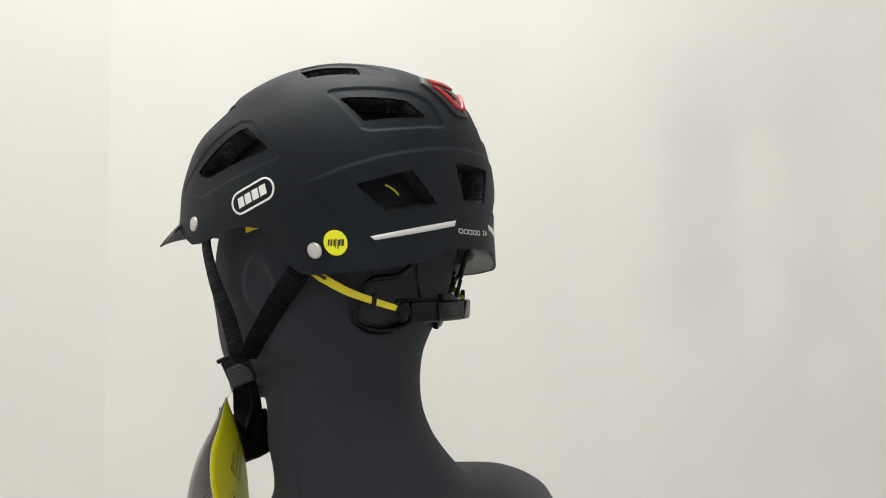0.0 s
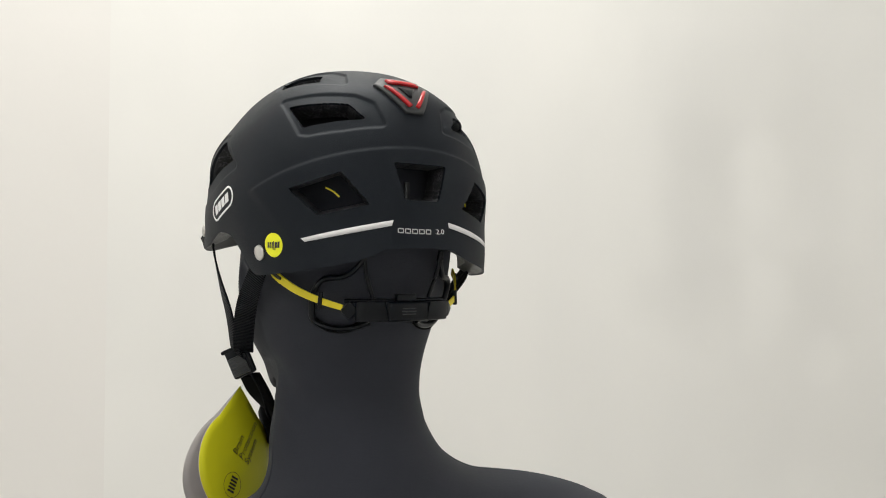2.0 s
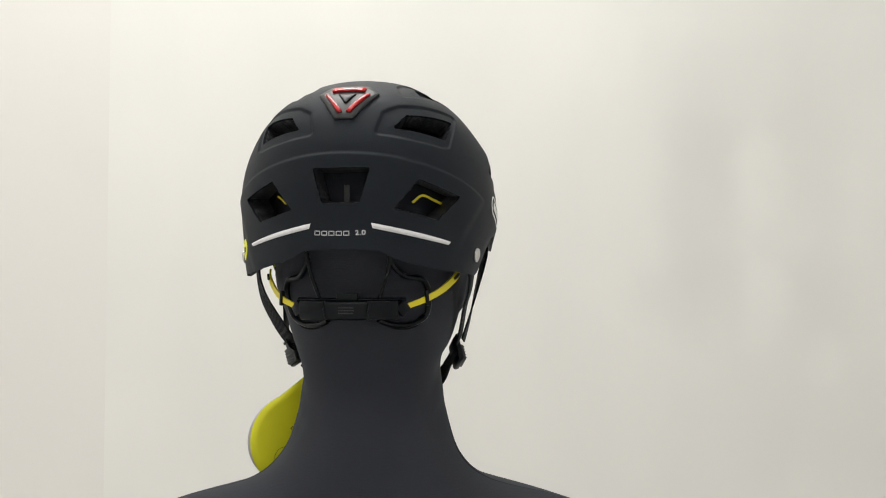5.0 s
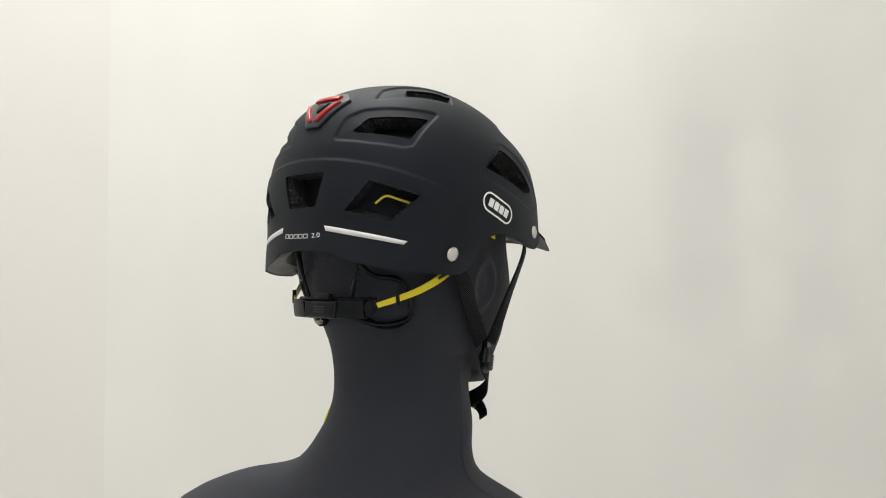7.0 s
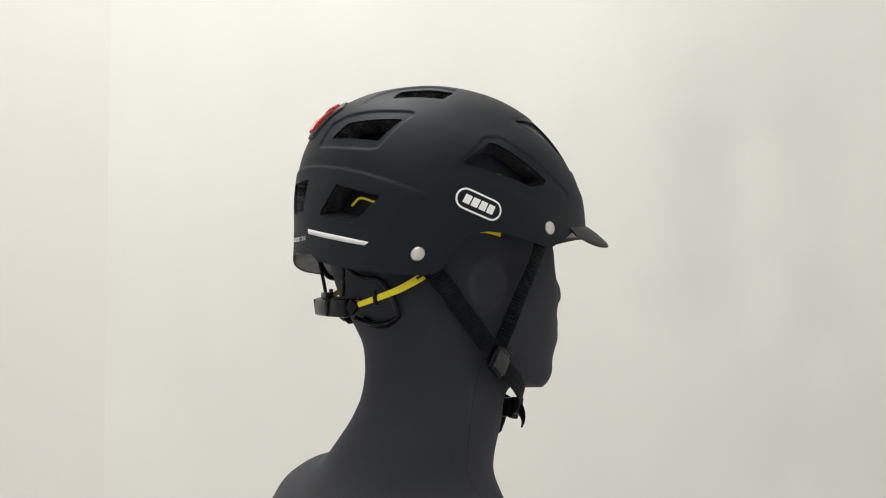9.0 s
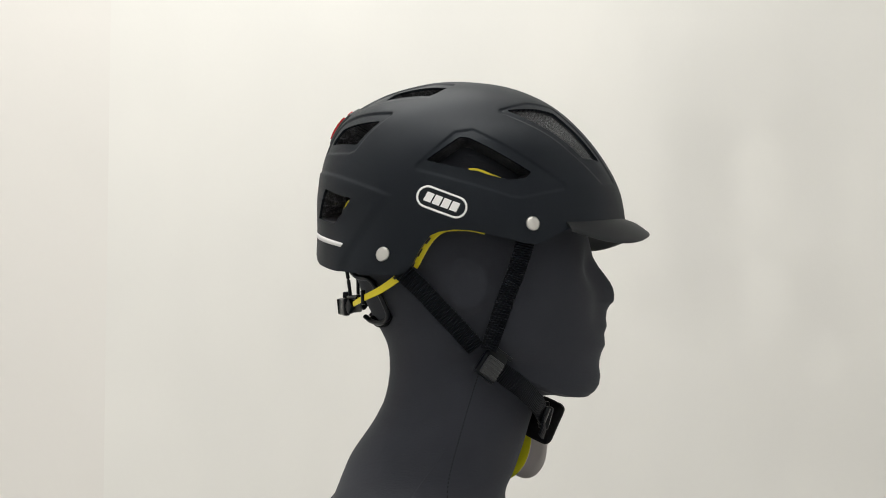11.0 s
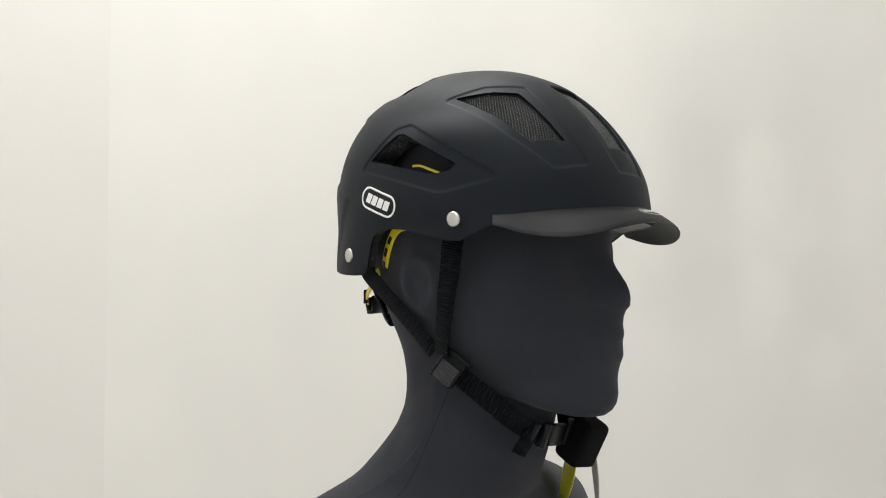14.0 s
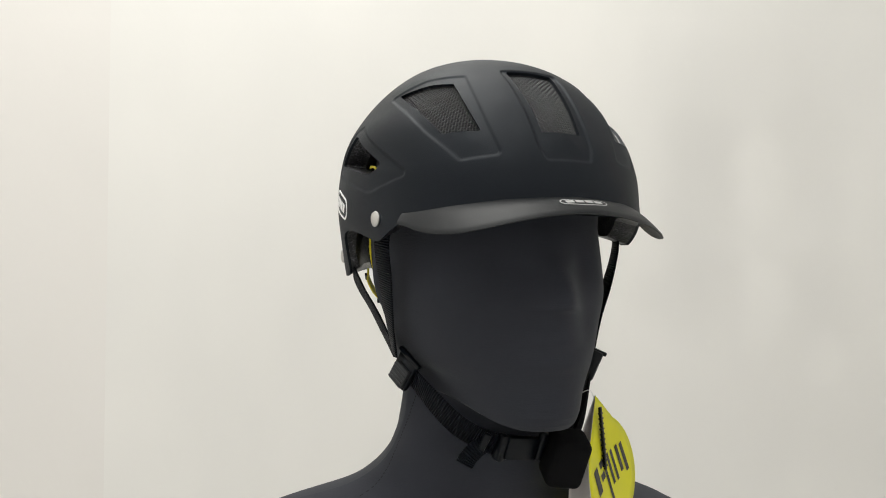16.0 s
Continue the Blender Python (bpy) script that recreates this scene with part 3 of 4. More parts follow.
# ---- bolts, stickers, print ----
for phi, e in ((126, -25.4), (67.3, -16.8), (-126, -25.4), (-67.3, -16.8)):
    bolt = patch("bolt", disc(0.0054), (phi, e), 0, 0.0012, M_BOLT, helmet, "domed steel bolt head", 0.0016)
for s in (1, -1):
    spot = (s * 102.4, -9.2)
    tilt = -22 * s
    badge = ring_patch("badge_outline", capsule(0.0405, 0.0158), 0.0016, spot, tilt, 0.0003, M_WHITE, helmet, "white capsule outlined badge")
    for j in range(4):
        patch("badge_bar", rect((-0.0108 + 0.0072 * j), 0, 0.006, 0.0074, 0.12), spot, tilt, 0.0003, M_WHITE, badge, rings=2)
    x = np.linspace(0, 1, 40)
    mid, half = -15.0 - 5.0 * x - 0.55 * x * x, 0.78 - 0.34 * x ** 2
    rows = [surf(s * (170.3 + g * 0.25 - 26.8 * x - g * 0.9 * x), mid + g * half, relief(s * (170.3 - 26.8 * x), mid) + h) for g, h in ((-1, -0.001), (-1, 0.0005), (1, 0.0005), (1, -0.001))]
    mesh_ob("reflective_strip", np.concatenate(rows), [(r * 40 + i, r * 40 + i + 1, (r + 1) * 40 + i + 1, (r + 1) * 40 + i)[::s] for r in range(3) for i in range(39)], M_STRIP, helmet, "silver reflective tape strip")
for j in range(5):
    ring_patch("print_bar", rect(-0.0180 + 0.0057 * j, 0, 0.0040, 0.0028), 0.0007, (180, -17.1), 0, 0.0004, M_PALEPRINT, helmet)


def shell_text(words, size, stretch, spot, along, lift, material, parent):
    """Words lettered on the shell, starting so far along from the spot."""
    cu = bpy.data.curves.new("lettering", "FONT")
    cu.body, cu.size, cu.align_x, cu.align_y = words, size, "LEFT", "CENTER"
    tmp = bpy.data.objects.new("tmp", cu)
    scene.collection.objects.link(tmp)
    me = bpy.data.meshes.new_from_object(tmp.evaluated_get(bpy.context.evaluated_depsgraph_get()))
    bpy.data.objects.remove(tmp)
    c = surf(np.array([spot[0]]), np.array([spot[1]]))[0]
    n = (c - CENTRE) / np.linalg.norm(c - CENTRE)
    u = np.cross([0, 0, 1.0], n)
    u /= np.linalg.norm(u)
    v = np.cross(n, u)
    for k in me.vertices:
        ph, e = angles((c + u * (along + k.co.x * stretch) + v * k.co.y)[None])
        k.co = surf(ph, e, relief(ph, e) + lift)[0]
    me.materials.clear()
    me.materials.append(material)
    ob = new("lettering", me)
    ob.parent = parent
    return ob


shell_text("2.0", 0.0050, 1.4, (180, -17.1), 0.0112, 0.0005, M_WHITE, helmet)
sticker = patch("round_sticker", disc(0.0083, 48), (-132.6, -22.6), 0, 0.0003, M_STICKER, helmet, "round bright yellow sticker")
for x, y, w, h in ((-0.0046, 0, 0.0012, 0.0042), (-0.0027, 0, 0.0012, 0.0042), (-0.0008, 0, 0.0010, 0.0042), (0.0003, -0.0003, 0.0008, 0.0056), (0.0018, -0.001, 0.0008, 0.0054), (0.0029, 0, 0.0014, 0.0040), (0.0050, 0, 0.0018, 0.0042)):
    patch("print_bar", rect(x, y, w, h, 0.15), (-132.6, -22.6), 6, 0.0006, M_INK, sticker, rings=2)

part("inner_tab", block((0.0045, 0.0015, 0.016), pose(0, -0.0665, -0.0125), 0.0005), M_GREYPLASTIC, helmet, "dark grey inner tab behind the rear vent")

# ---- yellow slip layer where it shows ----
for s in (1, -1):
    arch = [(123.5, -37.5), (119, -32.9), (114.5, -28), (110.5, -24.6), (105.5, -22.2), (99, -21.9), (91, -22.8), (84, -24.4)]
    p = [surf(np.array([s * (a + 0.3)]), np.array([b]), -0.0215)[0] for a, b in arch]
    band = strap("slip_liner_band", p, [way(s * (a - 17), 0) for a, b in arch], (0.0100, 0.005), 0.0012, M_YELLOW, helmet, "yellow plastic slip liner band", 48)
    for a0, b0, a1, b1 in ((122.4, -36.5, 120.2, -34.1), (118.2, -32.1, 115.8, -29.4), (113.9, -27.6, 111.4, -25.4)):
        p = [surf(np.array([s * (x + 0.7)]), np.array([y]), -0.0215)[0] + way(s * (a0 - 17), 0) * 0.0010 for x, y in ((a0, b0), ((a0 + a1) / 2, (b0 + b1) / 2), (a1, b1))]
        strap("slot", p, [way(s * (a0 - 17), 0)] * 3, 0.0030, 0.0008, M_INK, band, "", 6)
    for run in (([(155.3, -8.4), (151.2, -5.7), (146, -7.2), (140.5, -9)] if s > 0 else [(149.8, -5.2), (152.5, -6.6), (154.6, -8.4)]), [(92.5, 5.2), (88, 4.9), (82, 2.6), (77.5, 0.8)]):
        p = [surf(np.array([s * a]), np.array([b]), -0.016)[0] for a, b in run]
        strap("slip_liner_edge", p, [way(s * a, 0) for a, b in run], 0.0019 if len(run) > 3 else 0.0012, 0.0010, M_YELLOW, helmet, "thin yellow slip liner edge", 24)


# ---- bust ----
LEVELS = [(0.079, 0.03, 0.075, 0.02), (0.07, -0.012, 0.112, 0.052), (0.04, -0.044, 0.148, 0.079), (0.0, -0.058, 0.161, 0.088), (-0.035, -0.061, 0.166, 0.0895), (-0.065, -0.057, 0.169, 0.0885),
          (-0.09, -0.050, 0.1695, 0.0845), (-0.11, -0.0405, 0.170, 0.0785), (-0.1375, -0.0265, 0.1705, 0.0715), (-0.159, -0.024, 0.1685, 0.0660), (-0.175, -0.0255, 0.1675, 0.0635), (-0.184, -0.0275, 0.161, 0.0628),
          (-0.189, -0.029, 0.148, 0.063), (-0.192, -0.030, 0.124, 0.0635), (-0.20, -0.034, 0.1135, 0.065), (-0.212, -0.041, 0.106, 0.068), (-0.236, -0.0578, 0.096, 0.0807), (-0.252, -0.0653, 0.089, 0.1061),
          (-0.264, -0.0698, 0.082, 0.1614), (-0.277, -0.0755, 0.081, 0.2018), (-0.292, -0.088, 0.085, 0.2368), (-0.312, -0.0953, 0.085, 0.2675), (-0.35, -0.13, 0.105, 0.275), (-0.42, -0.125, 0.115, 0.25), (-0.56, -0.115, 0.115, 0.21)]


# the face's own line: height and how far forward it lies
PROFILE = [(-0.190, 0.130), (-0.187, 0.1465), (-0.1855, 0.1589), (-0.1813, 0.1644), (-0.1757, 0.1679), (-0.1687, 0.1692), (-0.1587, 0.1681), (-0.1527, 0.1684),
           (-0.1461, 0.1702), (-0.14, 0.1732), (-0.135, 0.1732), (-0.1285, 0.1738), (-0.1224, 0.1753), (-0.1154, 0.1749), (-0.1088, 0.1759), (-0.1037, 0.1785),
           (-0.1002, 0.1824), (-0.0946, 0.1832), (-0.0881, 0.1826), (-0.082, 0.1801), (-0.0754, 0.1757), (-0.0678, 0.1699), (-0.0592, 0.1644), (-0.05, 0.1615),
           (-0.0388, 0.1581), (-0.02, 0.157), (0.0, 0.157)]
BREADTH = [(-0.19, 0.030), (-0.165, 0.032), (-0.145, 0.025), (-0.12, 0.024), (-0.108, 0.020), (-0.098, 0.0160), (-0.085, 0.0145), (-0.07, 0.0130), (-0.058, 0.028), (-0.04, 0.06), (0.0, 0.06)]


def bump(x, mid, half):
    return math.exp(-((x - mid) / half) ** 2)


def bust_side(z):
    lv = LEVELS[::-1]
    return [np.interp(z, [l[0] for l in lv], [l[i] for l in lv]) for i in (1, 2, 3)]


def build_bust():
    lv = np.array(LEVELS)
    path = smooth_path(lv, 420)
    n = 240
    verts = []
    for z, yb, yf, w in path:
        for i in range(n):
            a = 2 * math.pi * i / n
            d = float(step(np.array((-0.2 - z) / 0.075)))
            yc = 0.042 - 0.0277 * d
            c = math.copysign(abs(math.cos(a)) ** (1 + 0.47 * d), math.cos(a))
            x, y = w * math.sin(a), yc + ((yf - yc) if math.cos(a) > 0 else (yc - yb)) * c
            y -= 0.0257 * d * math.sin(a) ** 2
            if math.cos(a) > 0:
                f = math.cos(a)
                taper = float(step(np.array((-0.115 - z) / 0.075)) * step(np.array((z + 0.225) / 0.03)))
                x *= 1 - 0.23 * taper * f ** 0.8
                x *= 1 + (0.05 * bump(z, -0.135, 0.036) + 0.05 * bump(z, -0.094, 0.018) - 0.055 * bump(z, -0.050, 0.020)) * math.sqrt(f)
                ahead = float(np.interp(z, *zip(*PROFILE))) - yf
                span = float(np.interp(z, *zip(*BREADTH)))
                y += ahead * bump(x, 0, span) * min(1.0, f * 1.6) * float(step(np.array((z + 0.196) / 0.009)) * step(np.array(-z / 0.02)))
                y -= f * 0.0105 * (bump(x, 0.029, 0.018) + bump(x, -0.029, 0.018)) * bump(z, -0.070, 0.019)
                y -= f * 0.0035 * (bump(x, 0.026, 0.014) + bump(x, -0.026, 0.014)) * bump(z, -0.112, 0.016)
                y -= f * 0.0007 * bump(x, 0, 0.021) * (bump(z, -0.1295, 0.0035) - 0.5 * bump(z, -0.121, 0.004) - 0.5 * bump(z, -0.1385, 0.004))
                rise = 0.026 * bump(z, -0.186, 0.034) * float(step(np.array((0.155 - y) / 0.085)))
            else:
                rise = 0.026 * bump(z, -0.186, 0.034) * float(step(np.array((y + 0.005) / 0.045)))
            ear = math.hypot((y - 0.047) / 0.021, (z + 0.083) / 0.027)
            x += math.copysign(0.0032 * bump(ear, 0.75, 0.22), x) if abs(x) > 0.05 and ear < 1.6 else 0
            drop = 0.0219 * d * x
            x += 0.0033 * d
            k = radians(1.3) * float(step(np.array((-0.12 - z) / 0.09)))
            x, y = x * math.cos(k) - (y - 0.05) * math.sin(k), 0.05 + x * math.sin(k) + (y - 0.05) * math.cos(k)
            verts.append((x, y, z + drop + rise))
    faces = []
    for r in range(len(path) - 1):
        for i in range(n):
            faces.append((r * n + i, (r + 1) * n + i, (r + 1) * n + (i + 1) % n, r * n + (i + 1) % n))
    faces.append(tuple(range(n)))
    faces.append(tuple(range((len(path) - 1) * n, len(path) * n))[::-1])
    return mesh_ob("mannequin_bust", verts, faces, M_CLOTH)


bust = tagged(build_bust(), "charcoal stretch fabric display bust with a smooth featureless face", "mannequin")


def nape(x, z, gap):
    """A point just behind the bust's back at x, z."""
    yb, yf, w = bust_side(z)
    c = math.sqrt(max(0.05, 1 - (x / w) ** 2))
    return (x, 0.042 - (0.042 - yb) * c - gap, z)


# ---- fit system at the nape ----
fit = part("dial_band", block((0.036, 0.0075, 0.0155), pose(0, -0.0665, -0.1037, 4, 0, 0), 0.0032, seg=3), M_PLASTIC, helmet, "black plastic adjuster band at the nape")
for s in (1, -1):
    part("band_wing", block((0.026, 0.006, 0.0155), pose(s * 0.0275, -0.0622, -0.1035, 4, 0, s * 19), 0.0018), M_PLASTIC, fit)
    part("band_end", block((0.0105, 0.0055, 0.0105), pose(s * 0.0425, -0.0545, -0.1025, 0, 0, s * 36) @ pose(0, 0, 0, 0, 45, 0), 0.0018), M_PLASTIC, fit)
    part("band_rib", block((0.0016, 0.003, 0.014), pose(s * 0.0178, -0.0685, -0.1037, 4, s * 12, 0), 0.0005), M_PLASTIC, fit)
    p = [(s * 0.047, -0.051, -0.1005), (s * 0.060, -0.0405, -0.0952), (s * 0.0715, -0.025, -0.088), (s * 0.0805, -0.0105, -0.0788), (s * 0.0835, -0.002, -0.0725)]
    strap("side_arm", p, [(s * 0.6, -1, 0), (s * 0.8, -0.8, 0), (s, -0.6, 0), (s, -0.5, 0), (s, -0.4, 0)], (0.0044, 0.0072), 0.0016, M_YELLOW, helmet, "yellow plastic side arm")
    part("arm_clip", block((0.0032, 0.0035, 0.0125), pose(s * 0.0605, -0.041, -0.0945, 0, s * -6, s * 38), 0.0008), M_PLASTIC, helmet, "black plastic clip over the side arm")
    strap("arm_slot", [(s * 0.0808, -0.0125, -0.0787), (s * 0.0838, -0.0055, -0.0747)], [(s, -0.5, 0)] * 2, 0.002, 0.003, M_INK, helmet, "dark slot in the side arm", 4)
    q = [nape(s * x, z, g) for x, z, g in ((0.034, -0.056, 0.012), (0.0345, -0.066, 0.01), (0.043, -0.0765, 0.008), (0.0555, -0.079, 0.006), (0.060, -0.087, 0.006), (0.060, -0.099, 0.006), (0.0565, -0.111, 0.005), (0.044, -0.1172, 0.005), (0.030, -0.1165, 0.006), (0.021, -0.1125, 0.008))]
    tube("cradle_loop", q, 0.0022, M_PLASTIC, helmet, "black plastic cradle loop", 60, 8, 1.2)
    tube("cradle_strut", [nape(s * 0.0345, -0.056, 0.012), nape(s * 0.031, -0.075, 0.011), nape(s * 0.0245, -0.094, 0.013)], 0.0017, M_PLASTIC, helmet, "", 20)
    pad = [nape(s * x, z, 0.003) for x, z in ((0.056, -0.1105), (0.046, -0.1178), (0.034, -0.1185), (0.024, -0.1140))]
    strap("nape_pad", pad, [(s * 0.4, -1, -0.2)] * 4, (0.004, 0.0048), 0.004, M_PAD, helmet, "black padded nape cushion", 24)
tube("cradle_bar", [nape(x, -0.0955, 0.0145) for x in (-0.044, -0.022, 0, 0.022, 0.044)], 0.0017, M_PLASTIC, helmet, "", 30)
part("dial", block((0.017, 0.006, 0.006), pose(0, -0.064, -0.0935, 0, 0, 0), 0.0012), M_PLASTIC, fit, "ribbed black dial")
for j in range(3):
    part("print_bar", block((0.013 - 0.001 * abs(j - 1), 0.0006, 0.0008), pose(0, -0.0703, -0.1037 + (j - 1) * 0.0022, 4, 0, 0), 0.0002), M_GREYPLASTIC, fit)

# ---- straps ----
WEB = 0.0168
strap("front_strap", [(0.1005, 0.0945, -0.036), (0.1025, 0.0925, -0.053), (0.0985, 0.0865, -0.0733), (0.0945, 0.080, -0.0902), (0.0885, 0.0715, -0.1155), (0.0825, 0.0645, -0.137)],
      [(1, 0.42, 0)] * 3 + [(1, 0.3, 0), (1, 0.05, 0), (1, -0.1, 0)], (WEB, WEB * 0.8), 0.0016, M_WEB, helmet, "black ribbed webbing strap")
strap("rear_strap", [(0.0945, -0.0075, -0.069), (0.095, -0.003, -0.0745), (0.0925, 0.011, -0.088), (0.0875, 0.0245, -0.1030), (0.0835, 0.0395, -0.1190), (0.0795, 0.0545, -0.1360)],
      [(1, -0.5, 0.2), (1, -0.5, 0.2), (1, -0.5, 0.2), (1, -0.5, 0.2), (1, -0.48, 0.2), (1, -0.42, 0.1)], WEB * 0.95, 0.0016, M_WEB, helmet, "black ribbed webbing strap")
strap("chin_strap", [(0.0765, 0.061, -0.143), (0.069, 0.0760, -0.157), (0.061, 0.0935, -0.1712), (0.048, 0.1075, -0.1868), (0.027, 0.1135, -0.1990), (0.006, 0.1165, -0.2045), (-0.018, 0.117, -0.206)],
      [(1, 0.2, -0.2), (1, 0.4, -0.3), (1, 0.8, -0.3), (0.8, 1, -0.3), (0.4, 1, -0.3), (0, 1, -0.3), (-0.1, 1, -0.3)], WEB, 0.002, M_WEB, helmet, "black ribbed webbing chin strap", 60)
strap("front_strap", [(-0.0995, 0.091, -0.036), (-0.1030, 0.092, -0.051), (-0.0985, 0.0873, -0.080), (-0.0935, 0.0775, -0.108), (-0.0905, 0.0705, -0.134), (-0.0850, 0.0745, -0.146)],
      [(-0.95, 0.33, 0), (-0.95, 0.33, 0), (-0.95, 0.22, 0), (-0.95, 0.05, 0), (-0.95, -0.1, 0), (-0.9, -0.4, 0)], WEB, 0.0016, M_WEB, helmet, "black ribbed webbing strap")
strap("rear_strap", [(-0.093, -0.004, -0.066), (-0.0955, 0.004, -0.078), (-0.0955, 0.0235, -0.099), (-0.0905, 0.047, -0.122), (-0.0845, 0.066, -0.14)],
      [(-1, -0.4, 0.1), (-0.8, -0.7, 0.1), (-0.5, -0.9, 0.1), (-0.4, -1, 0.1), (-0.4, -1, 0)], WEB, 0.0016, M_WEB, helmet, "black ribbed webbing strap")
strap("chin_strap", [(-0.0835, 0.076, -0.147), (-0.0725, 0.083, -0.163), (-0.0600, 0.093, -0.180), (-0.049, 0.107, -0.1955), (-0.038, 0.117, -0.2055), (-0.028, 0.12, -0.209)],
      [(-1, -0.1, -0.2), (-1, -0.1, -0.3), (-1, 0.1, -0.3), (-0.9, 0.6, -0.3), (-0.4, 1, -0.3), (-0.1, 1, -0.3)], WEB, 0.002, M_WEB, helmet, "black ribbed webbing chin strap", 50)


def build_divider(s, at, turn):
    m = pose(*at, 0, 0, 0) @ pose(0, 0, 0, *turn)
    buckle = part("strap_divider", block((0.006, 0.021, 0.026), m, 0.0022), M_PLASTIC, helmet, "black plastic strap divider")
    part("clamp", block((0.004, 0.0165, 0.0165), m @ pose(s * 0.0042, 0.0005, -0.003), 0.0016), M_GREYPLASTIC, buckle, "dark grey ribbed clamp")
    for j in range(5):
        part("rib", block((0.001, 0.0155, 0.0009), m @ pose(s * 0.0063, 0.0005, -0.009 + j * 0.003), 0.0003, seg=1), M_GREYPLASTIC, buckle)
    part("bar", block((0.0045, 0.0255, 0.0035), m @ pose(s * 0.001, 0, 0.0125), 0.0012), M_PLASTIC, buckle)
    return buckle


build_divider(1, (0.0757, 0.0670, -0.1493), (-36, 0, 24))
build_divider(-1, (-0.0838, 0.0755, -0.1495), (-24, 0, 50))
# side release buckle and chin pad under the jaw
clasp = part("buckle", block((0.027, 0.0065, 0.0185), pose(0.003, 0.1185, -0.2045, -18, -8, 6), 0.0022), M_PLASTIC, helmet, "black plastic side release buckle")
part("prong", block((0.007, 0.0055, 0.0225), pose(-0.014, 0.119, -0.2045, -18, -8, 6), 0.0018), M_PLASTIC, clasp)
part("clamp", block((0.007, 0.0085, 0.0205), pose(0.0185, 0.117, -0.203, -18, -8, 10), 0.0018), M_PLASTIC, clasp)
part("chin_pad", block((0.029, 0.027, 0.041), pose(-0.0335, 0.1215, -0.2145, -24, -8, -10), 0.006, seg=4), M_PAD, helmet, "soft black fabric chin pad")
strap("pad_sleeve", [(-0.074, 0.080, -0.162), (-0.063, 0.089, -0.178), (-0.051, 0.101, -0.194), (-0.040, 0.111, -0.208)],
      [(-0.6, -0.6, -0.2), (-0.7, -0.5, -0.3), (-0.8, -0.2, -0.3), (-0.9, 0.1, -0.3)], (0.018, 0.030), 0.005, M_PAD, helmet, "soft black fabric sleeve on the chin strap", 24)
strap("strap_end", [(0.030, 0.1145, -0.200), (0.037, 0.1140, -0.2035), (0.0425, 0.1125, -0.209), (0.045, 0.110, -0.2145)], [(0.5, 1, -0.2)] * 4, WEB * 0.8, 0.0016, M_WEB, helmet, "loose black webbing end", 14)
part("strap_keeper", block((0.0060, 0.0050, 0.0165), pose(0.0315, 0.1150, -0.199, -18, -24, -16), 0.0018), M_PLASTIC, helmet, "small black strap keeper")

# ---- hang tag: two round leaves folded at a pointed top ----
TOP = (-0.0768, 0.0982, -0.1735)
tag = tagged(new("hang_tag"), "folded yellow round paper hang tag on the strap", "tag")


def leaf_outline(r, drop, n=56):
    """A drop: a disc of radius r hanging drop below the point."""
    tang = math.acos(r / drop)
    pts = [(0.0, 0.0)]
    for i in range(n + 1):
        a = math.pi / 2 - tang * 0.72 - (2 * math.pi - 2 * tang * 0.72) * i / n
        pts.append((r * math.cos(a), -drop + r * math.sin(a)))
    return pts


def build_leaf(name, m, bend, front, back, label):
    out = np.array(leaf_outline(0.0465, 0.066))
    mid = np.array([0, -0.062])
    verts, faces, k, q = [], [], 6, len(out)
    for face, y in ((0, 0.0002), (1, -0.0002)):
        for r in range(k + 1):
            for p in mid + (out - mid) * r / k:
                verts.append((p[0], y + bend * (p[0] / 0.0465) ** 2 + bend * 0.5 * (p[1] + 0.06) / 0.06 * p[0] / 0.05, p[1]))
    lay = (k + 1) * q
    halves = []
    for face in (0, 1):
        fs = []
        for r in range(k):
            for i in range(q):
                a, b = face * lay + r * q + i, face * lay + r * q + (i + 1) % q
                f = (a, a + q, b + q, b)
                fs.append(f if face else f[::-1])
        halves.append(fs)
    rim = [(k * q + i, k * q + (i + 1) % q, lay + k * q + (i + 1) % q, lay + k * q + i) for i in range(q)]
    ob = mesh_ob(name, verts, halves[0] + halves[1] + rim, front, tag, label)
    ob.data.materials.append(back)
    for i, p in enumerate(ob.data.polygons):
        p.material_index = 0 if i < len(halves[0]) else 1
    ob.matrix_basis = m

    def at(x, z, lift):
        return (x, lift + bend * (x / 0.0465) ** 2 + bend * 0.5 * (z + 0.06) / 0.06 * x / 0.05, z)
    return ob, at


def card_bar(owner, at, x, z, w, h, turn, lift, material):
    c, s = math.cos(radians(turn)), math.sin(radians(turn))
    v = [at(x + c * a - s * b, z + s * a + c * b, lift) for a, b in ((-w / 2, -h / 2), (w / 2, -h / 2), (w / 2, h / 2), (-w / 2, h / 2))]
    return mesh_ob("print_bar", v, [(0, 1, 2, 3)], material, owner, "", False)


def card_text(owner, at, words, x, z, size, turn, lift, flip):
    """Words lettered on the card; flip: read from the other face."""
    cu = bpy.data.curves.new("lettering", "FONT")
    cu.body, cu.size, cu.align_x, cu.align_y = words, size, "LEFT", "CENTER"
    tmp = bpy.data.objects.new("tmp", cu)
    scene.collection.objects.link(tmp)
    me = bpy.data.meshes.new_from_object(tmp.evaluated_get(bpy.context.evaluated_depsgraph_get()))
    bpy.data.objects.remove(tmp)
    c, s = math.cos(radians(turn)), math.sin(radians(turn))
    for v in me.vertices:
        a, b = v.co.x, v.co.y
        px, pz = c * a - s * b, s * a + c * b
        v.co = at(x + (-px if flip else px), z + pz, lift)
    me.materials.clear()
    me.materials.append(M_INK)
    ob = new("lettering", me)
    ob.parent = owner
    return ob


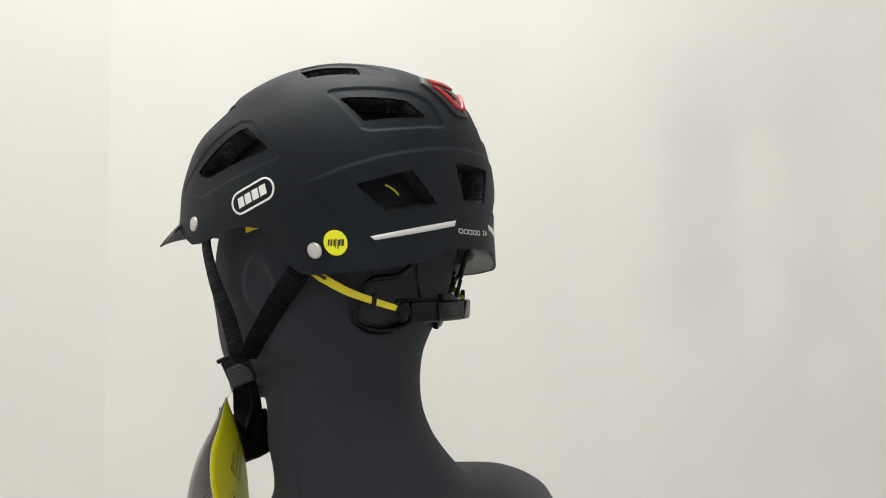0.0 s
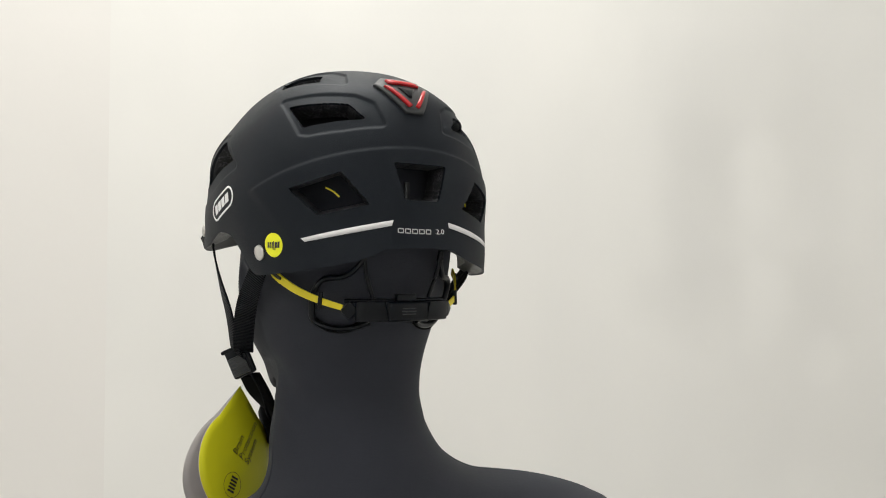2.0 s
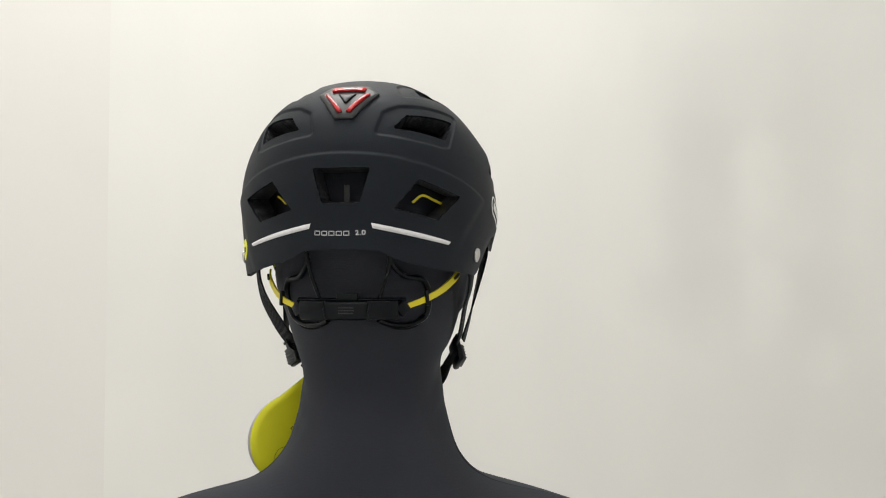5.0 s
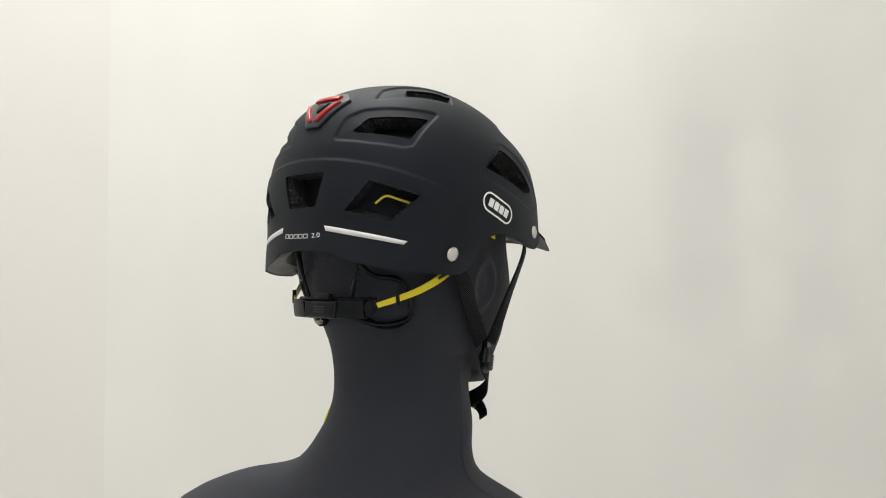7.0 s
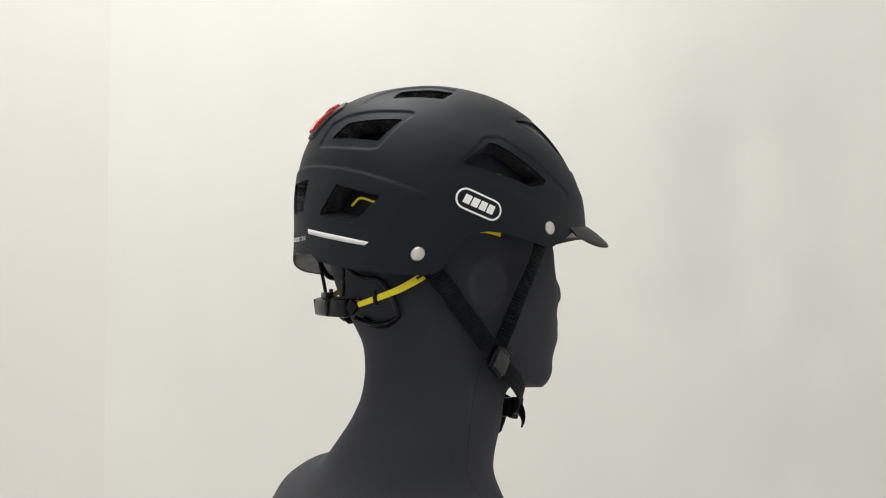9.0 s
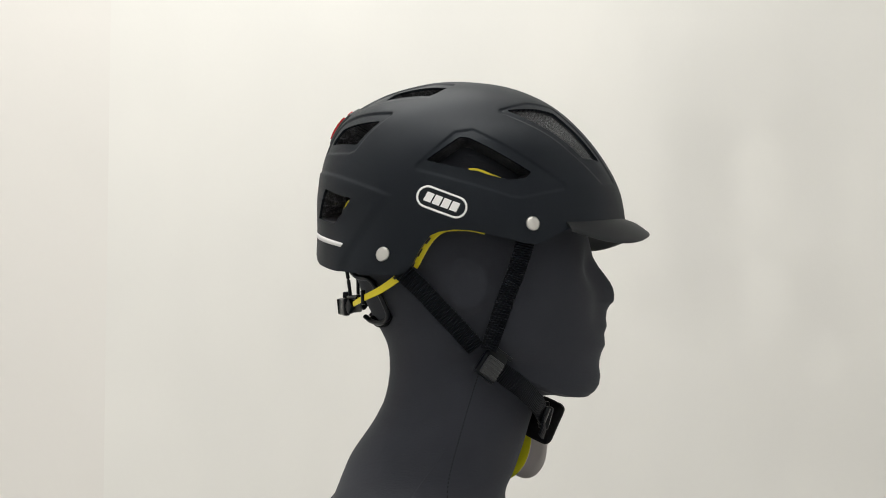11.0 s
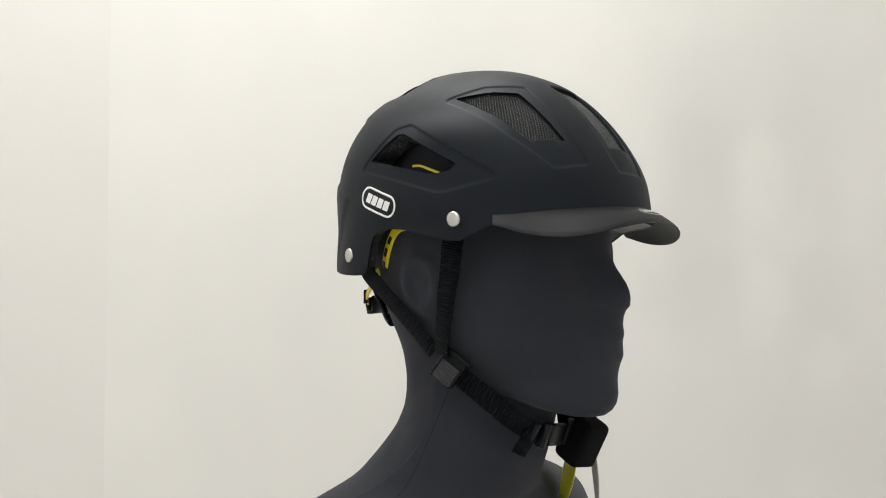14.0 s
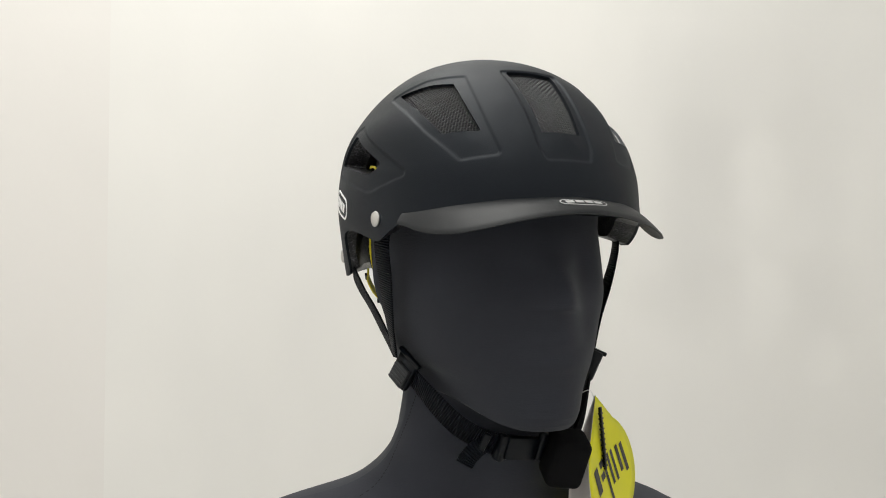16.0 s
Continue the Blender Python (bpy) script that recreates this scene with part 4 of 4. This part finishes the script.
# local leaf space: x across, y out of the printed face, z up
HANG = pose(*TOP) @ pose(0, 0, 0, -4.5, -1.75, 0)
LEAF_A = HANG @ pose(0, 0, 0, 0, 0, 212.5) @ pose(0, 0, 0, 6, -11, 0)
LEAF_B = HANG @ pose(0, 0, 0, 0, 0, 34.5) @ pose(0, 0, 0, 11, 9, 0)
leaf_a, at_a = build_leaf("back_leaf", LEAF_A, -0.004, M_CARD, M_CARDBACK, "yellow printed leaf with three lines of lettering")
for j, words in enumerate(("Brain", "Protection", "System")):
    card_text(leaf_a, at_a, words, 0.0074 - 0.0074 * j, -0.0585 - 0.0042 * j, 0.0088, 57, 0.0006, True)
leaf_b, at_b = build_leaf("front_leaf", LEAF_B, 0.003, M_CARD, M_CARDBACK, "yellow printed leaf with bold grey marks")
for x, z, w, h in ((-0.03, -0.062, 0.005, 0.026), (-0.021, -0.06, 0.005, 0.024), (-0.011, -0.062, 0.004, 0.028), (-0.003, -0.062, 0.004, 0.028), (0.005, -0.068, 0.004, 0.038), (0.014, -0.062, 0.008, 0.006), (0.014, -0.052, 0.008, 0.006), (0.026, -0.062, 0.009, 0.022)):
    card_bar(leaf_b, at_b, x, z, w, h, -62 + 50, 0.0006, M_INK)
for j in range(7):
    card_bar(leaf_b, at_b, -0.004, -0.045 - 0.0055 * j, 0.034 - 0.004 * (j % 3), 0.0011, 20, -0.0006, M_GREYINK)
ring = [at_a(0.0105 + 0.0105 * math.cos(2 * math.pi * i / 36), -0.084 + 0.0105 * math.sin(2 * math.pi * i / 36), 0.0006) for i in range(36)] + \
       [at_a(0.0105 + 0.0101 * math.cos(2 * math.pi * i / 36), -0.084 + 0.0101 * math.sin(2 * math.pi * i / 36), 0.0006) for i in range(36)]
mesh_ob("print_ring", ring, [(i, (i + 1) % 36, 36 + (i + 1) % 36, 36 + i) for i in range(36)], M_INK, leaf_a)
for j in range(5):
    card_bar(leaf_a, at_a, 0.0129 - j * 0.0013, -0.089 + j * 0.0026, 0.008, 0.0017, -23 + 46, 0.0006, M_INK)
tube("string", [(TOP[0], TOP[1], TOP[2] - 0.005), (TOP[0] + 0.004, TOP[1] - 0.001, TOP[2] + 0.004), (TOP[0] + 0.011, TOP[1] - 0.004, TOP[2] + 0.002)], 0.0003, M_CLEAR, tag, "thin clear plastic loop", 16, 6)
tie = part("cable_tie", block((0.0035, 0.0022, 0.05), HANG @ pose(0, 0, 0, 0, 0, 34.5) @ pose(0.001, 0.009, -0.033, 8, 3, 0), 0.0006), M_PLASTIC, tag, "black ribbed plastic tie")
for j in range(11):
    part("tooth", block((0.0052, 0.0028, 0.0016), HANG @ pose(0, 0, 0, 0, 0, 34.5) @ pose(0.001, 0.009, -0.033, 8, 3, 0) @ pose(0, 0, -0.022 + j * 0.0042), 0.0004, seg=1), M_PLASTIC, tie)


def motions():
    for thing in (helmet, bust, tag):
        walk(thing, [(t, turned(a)) for t, a in TURN])


motions()
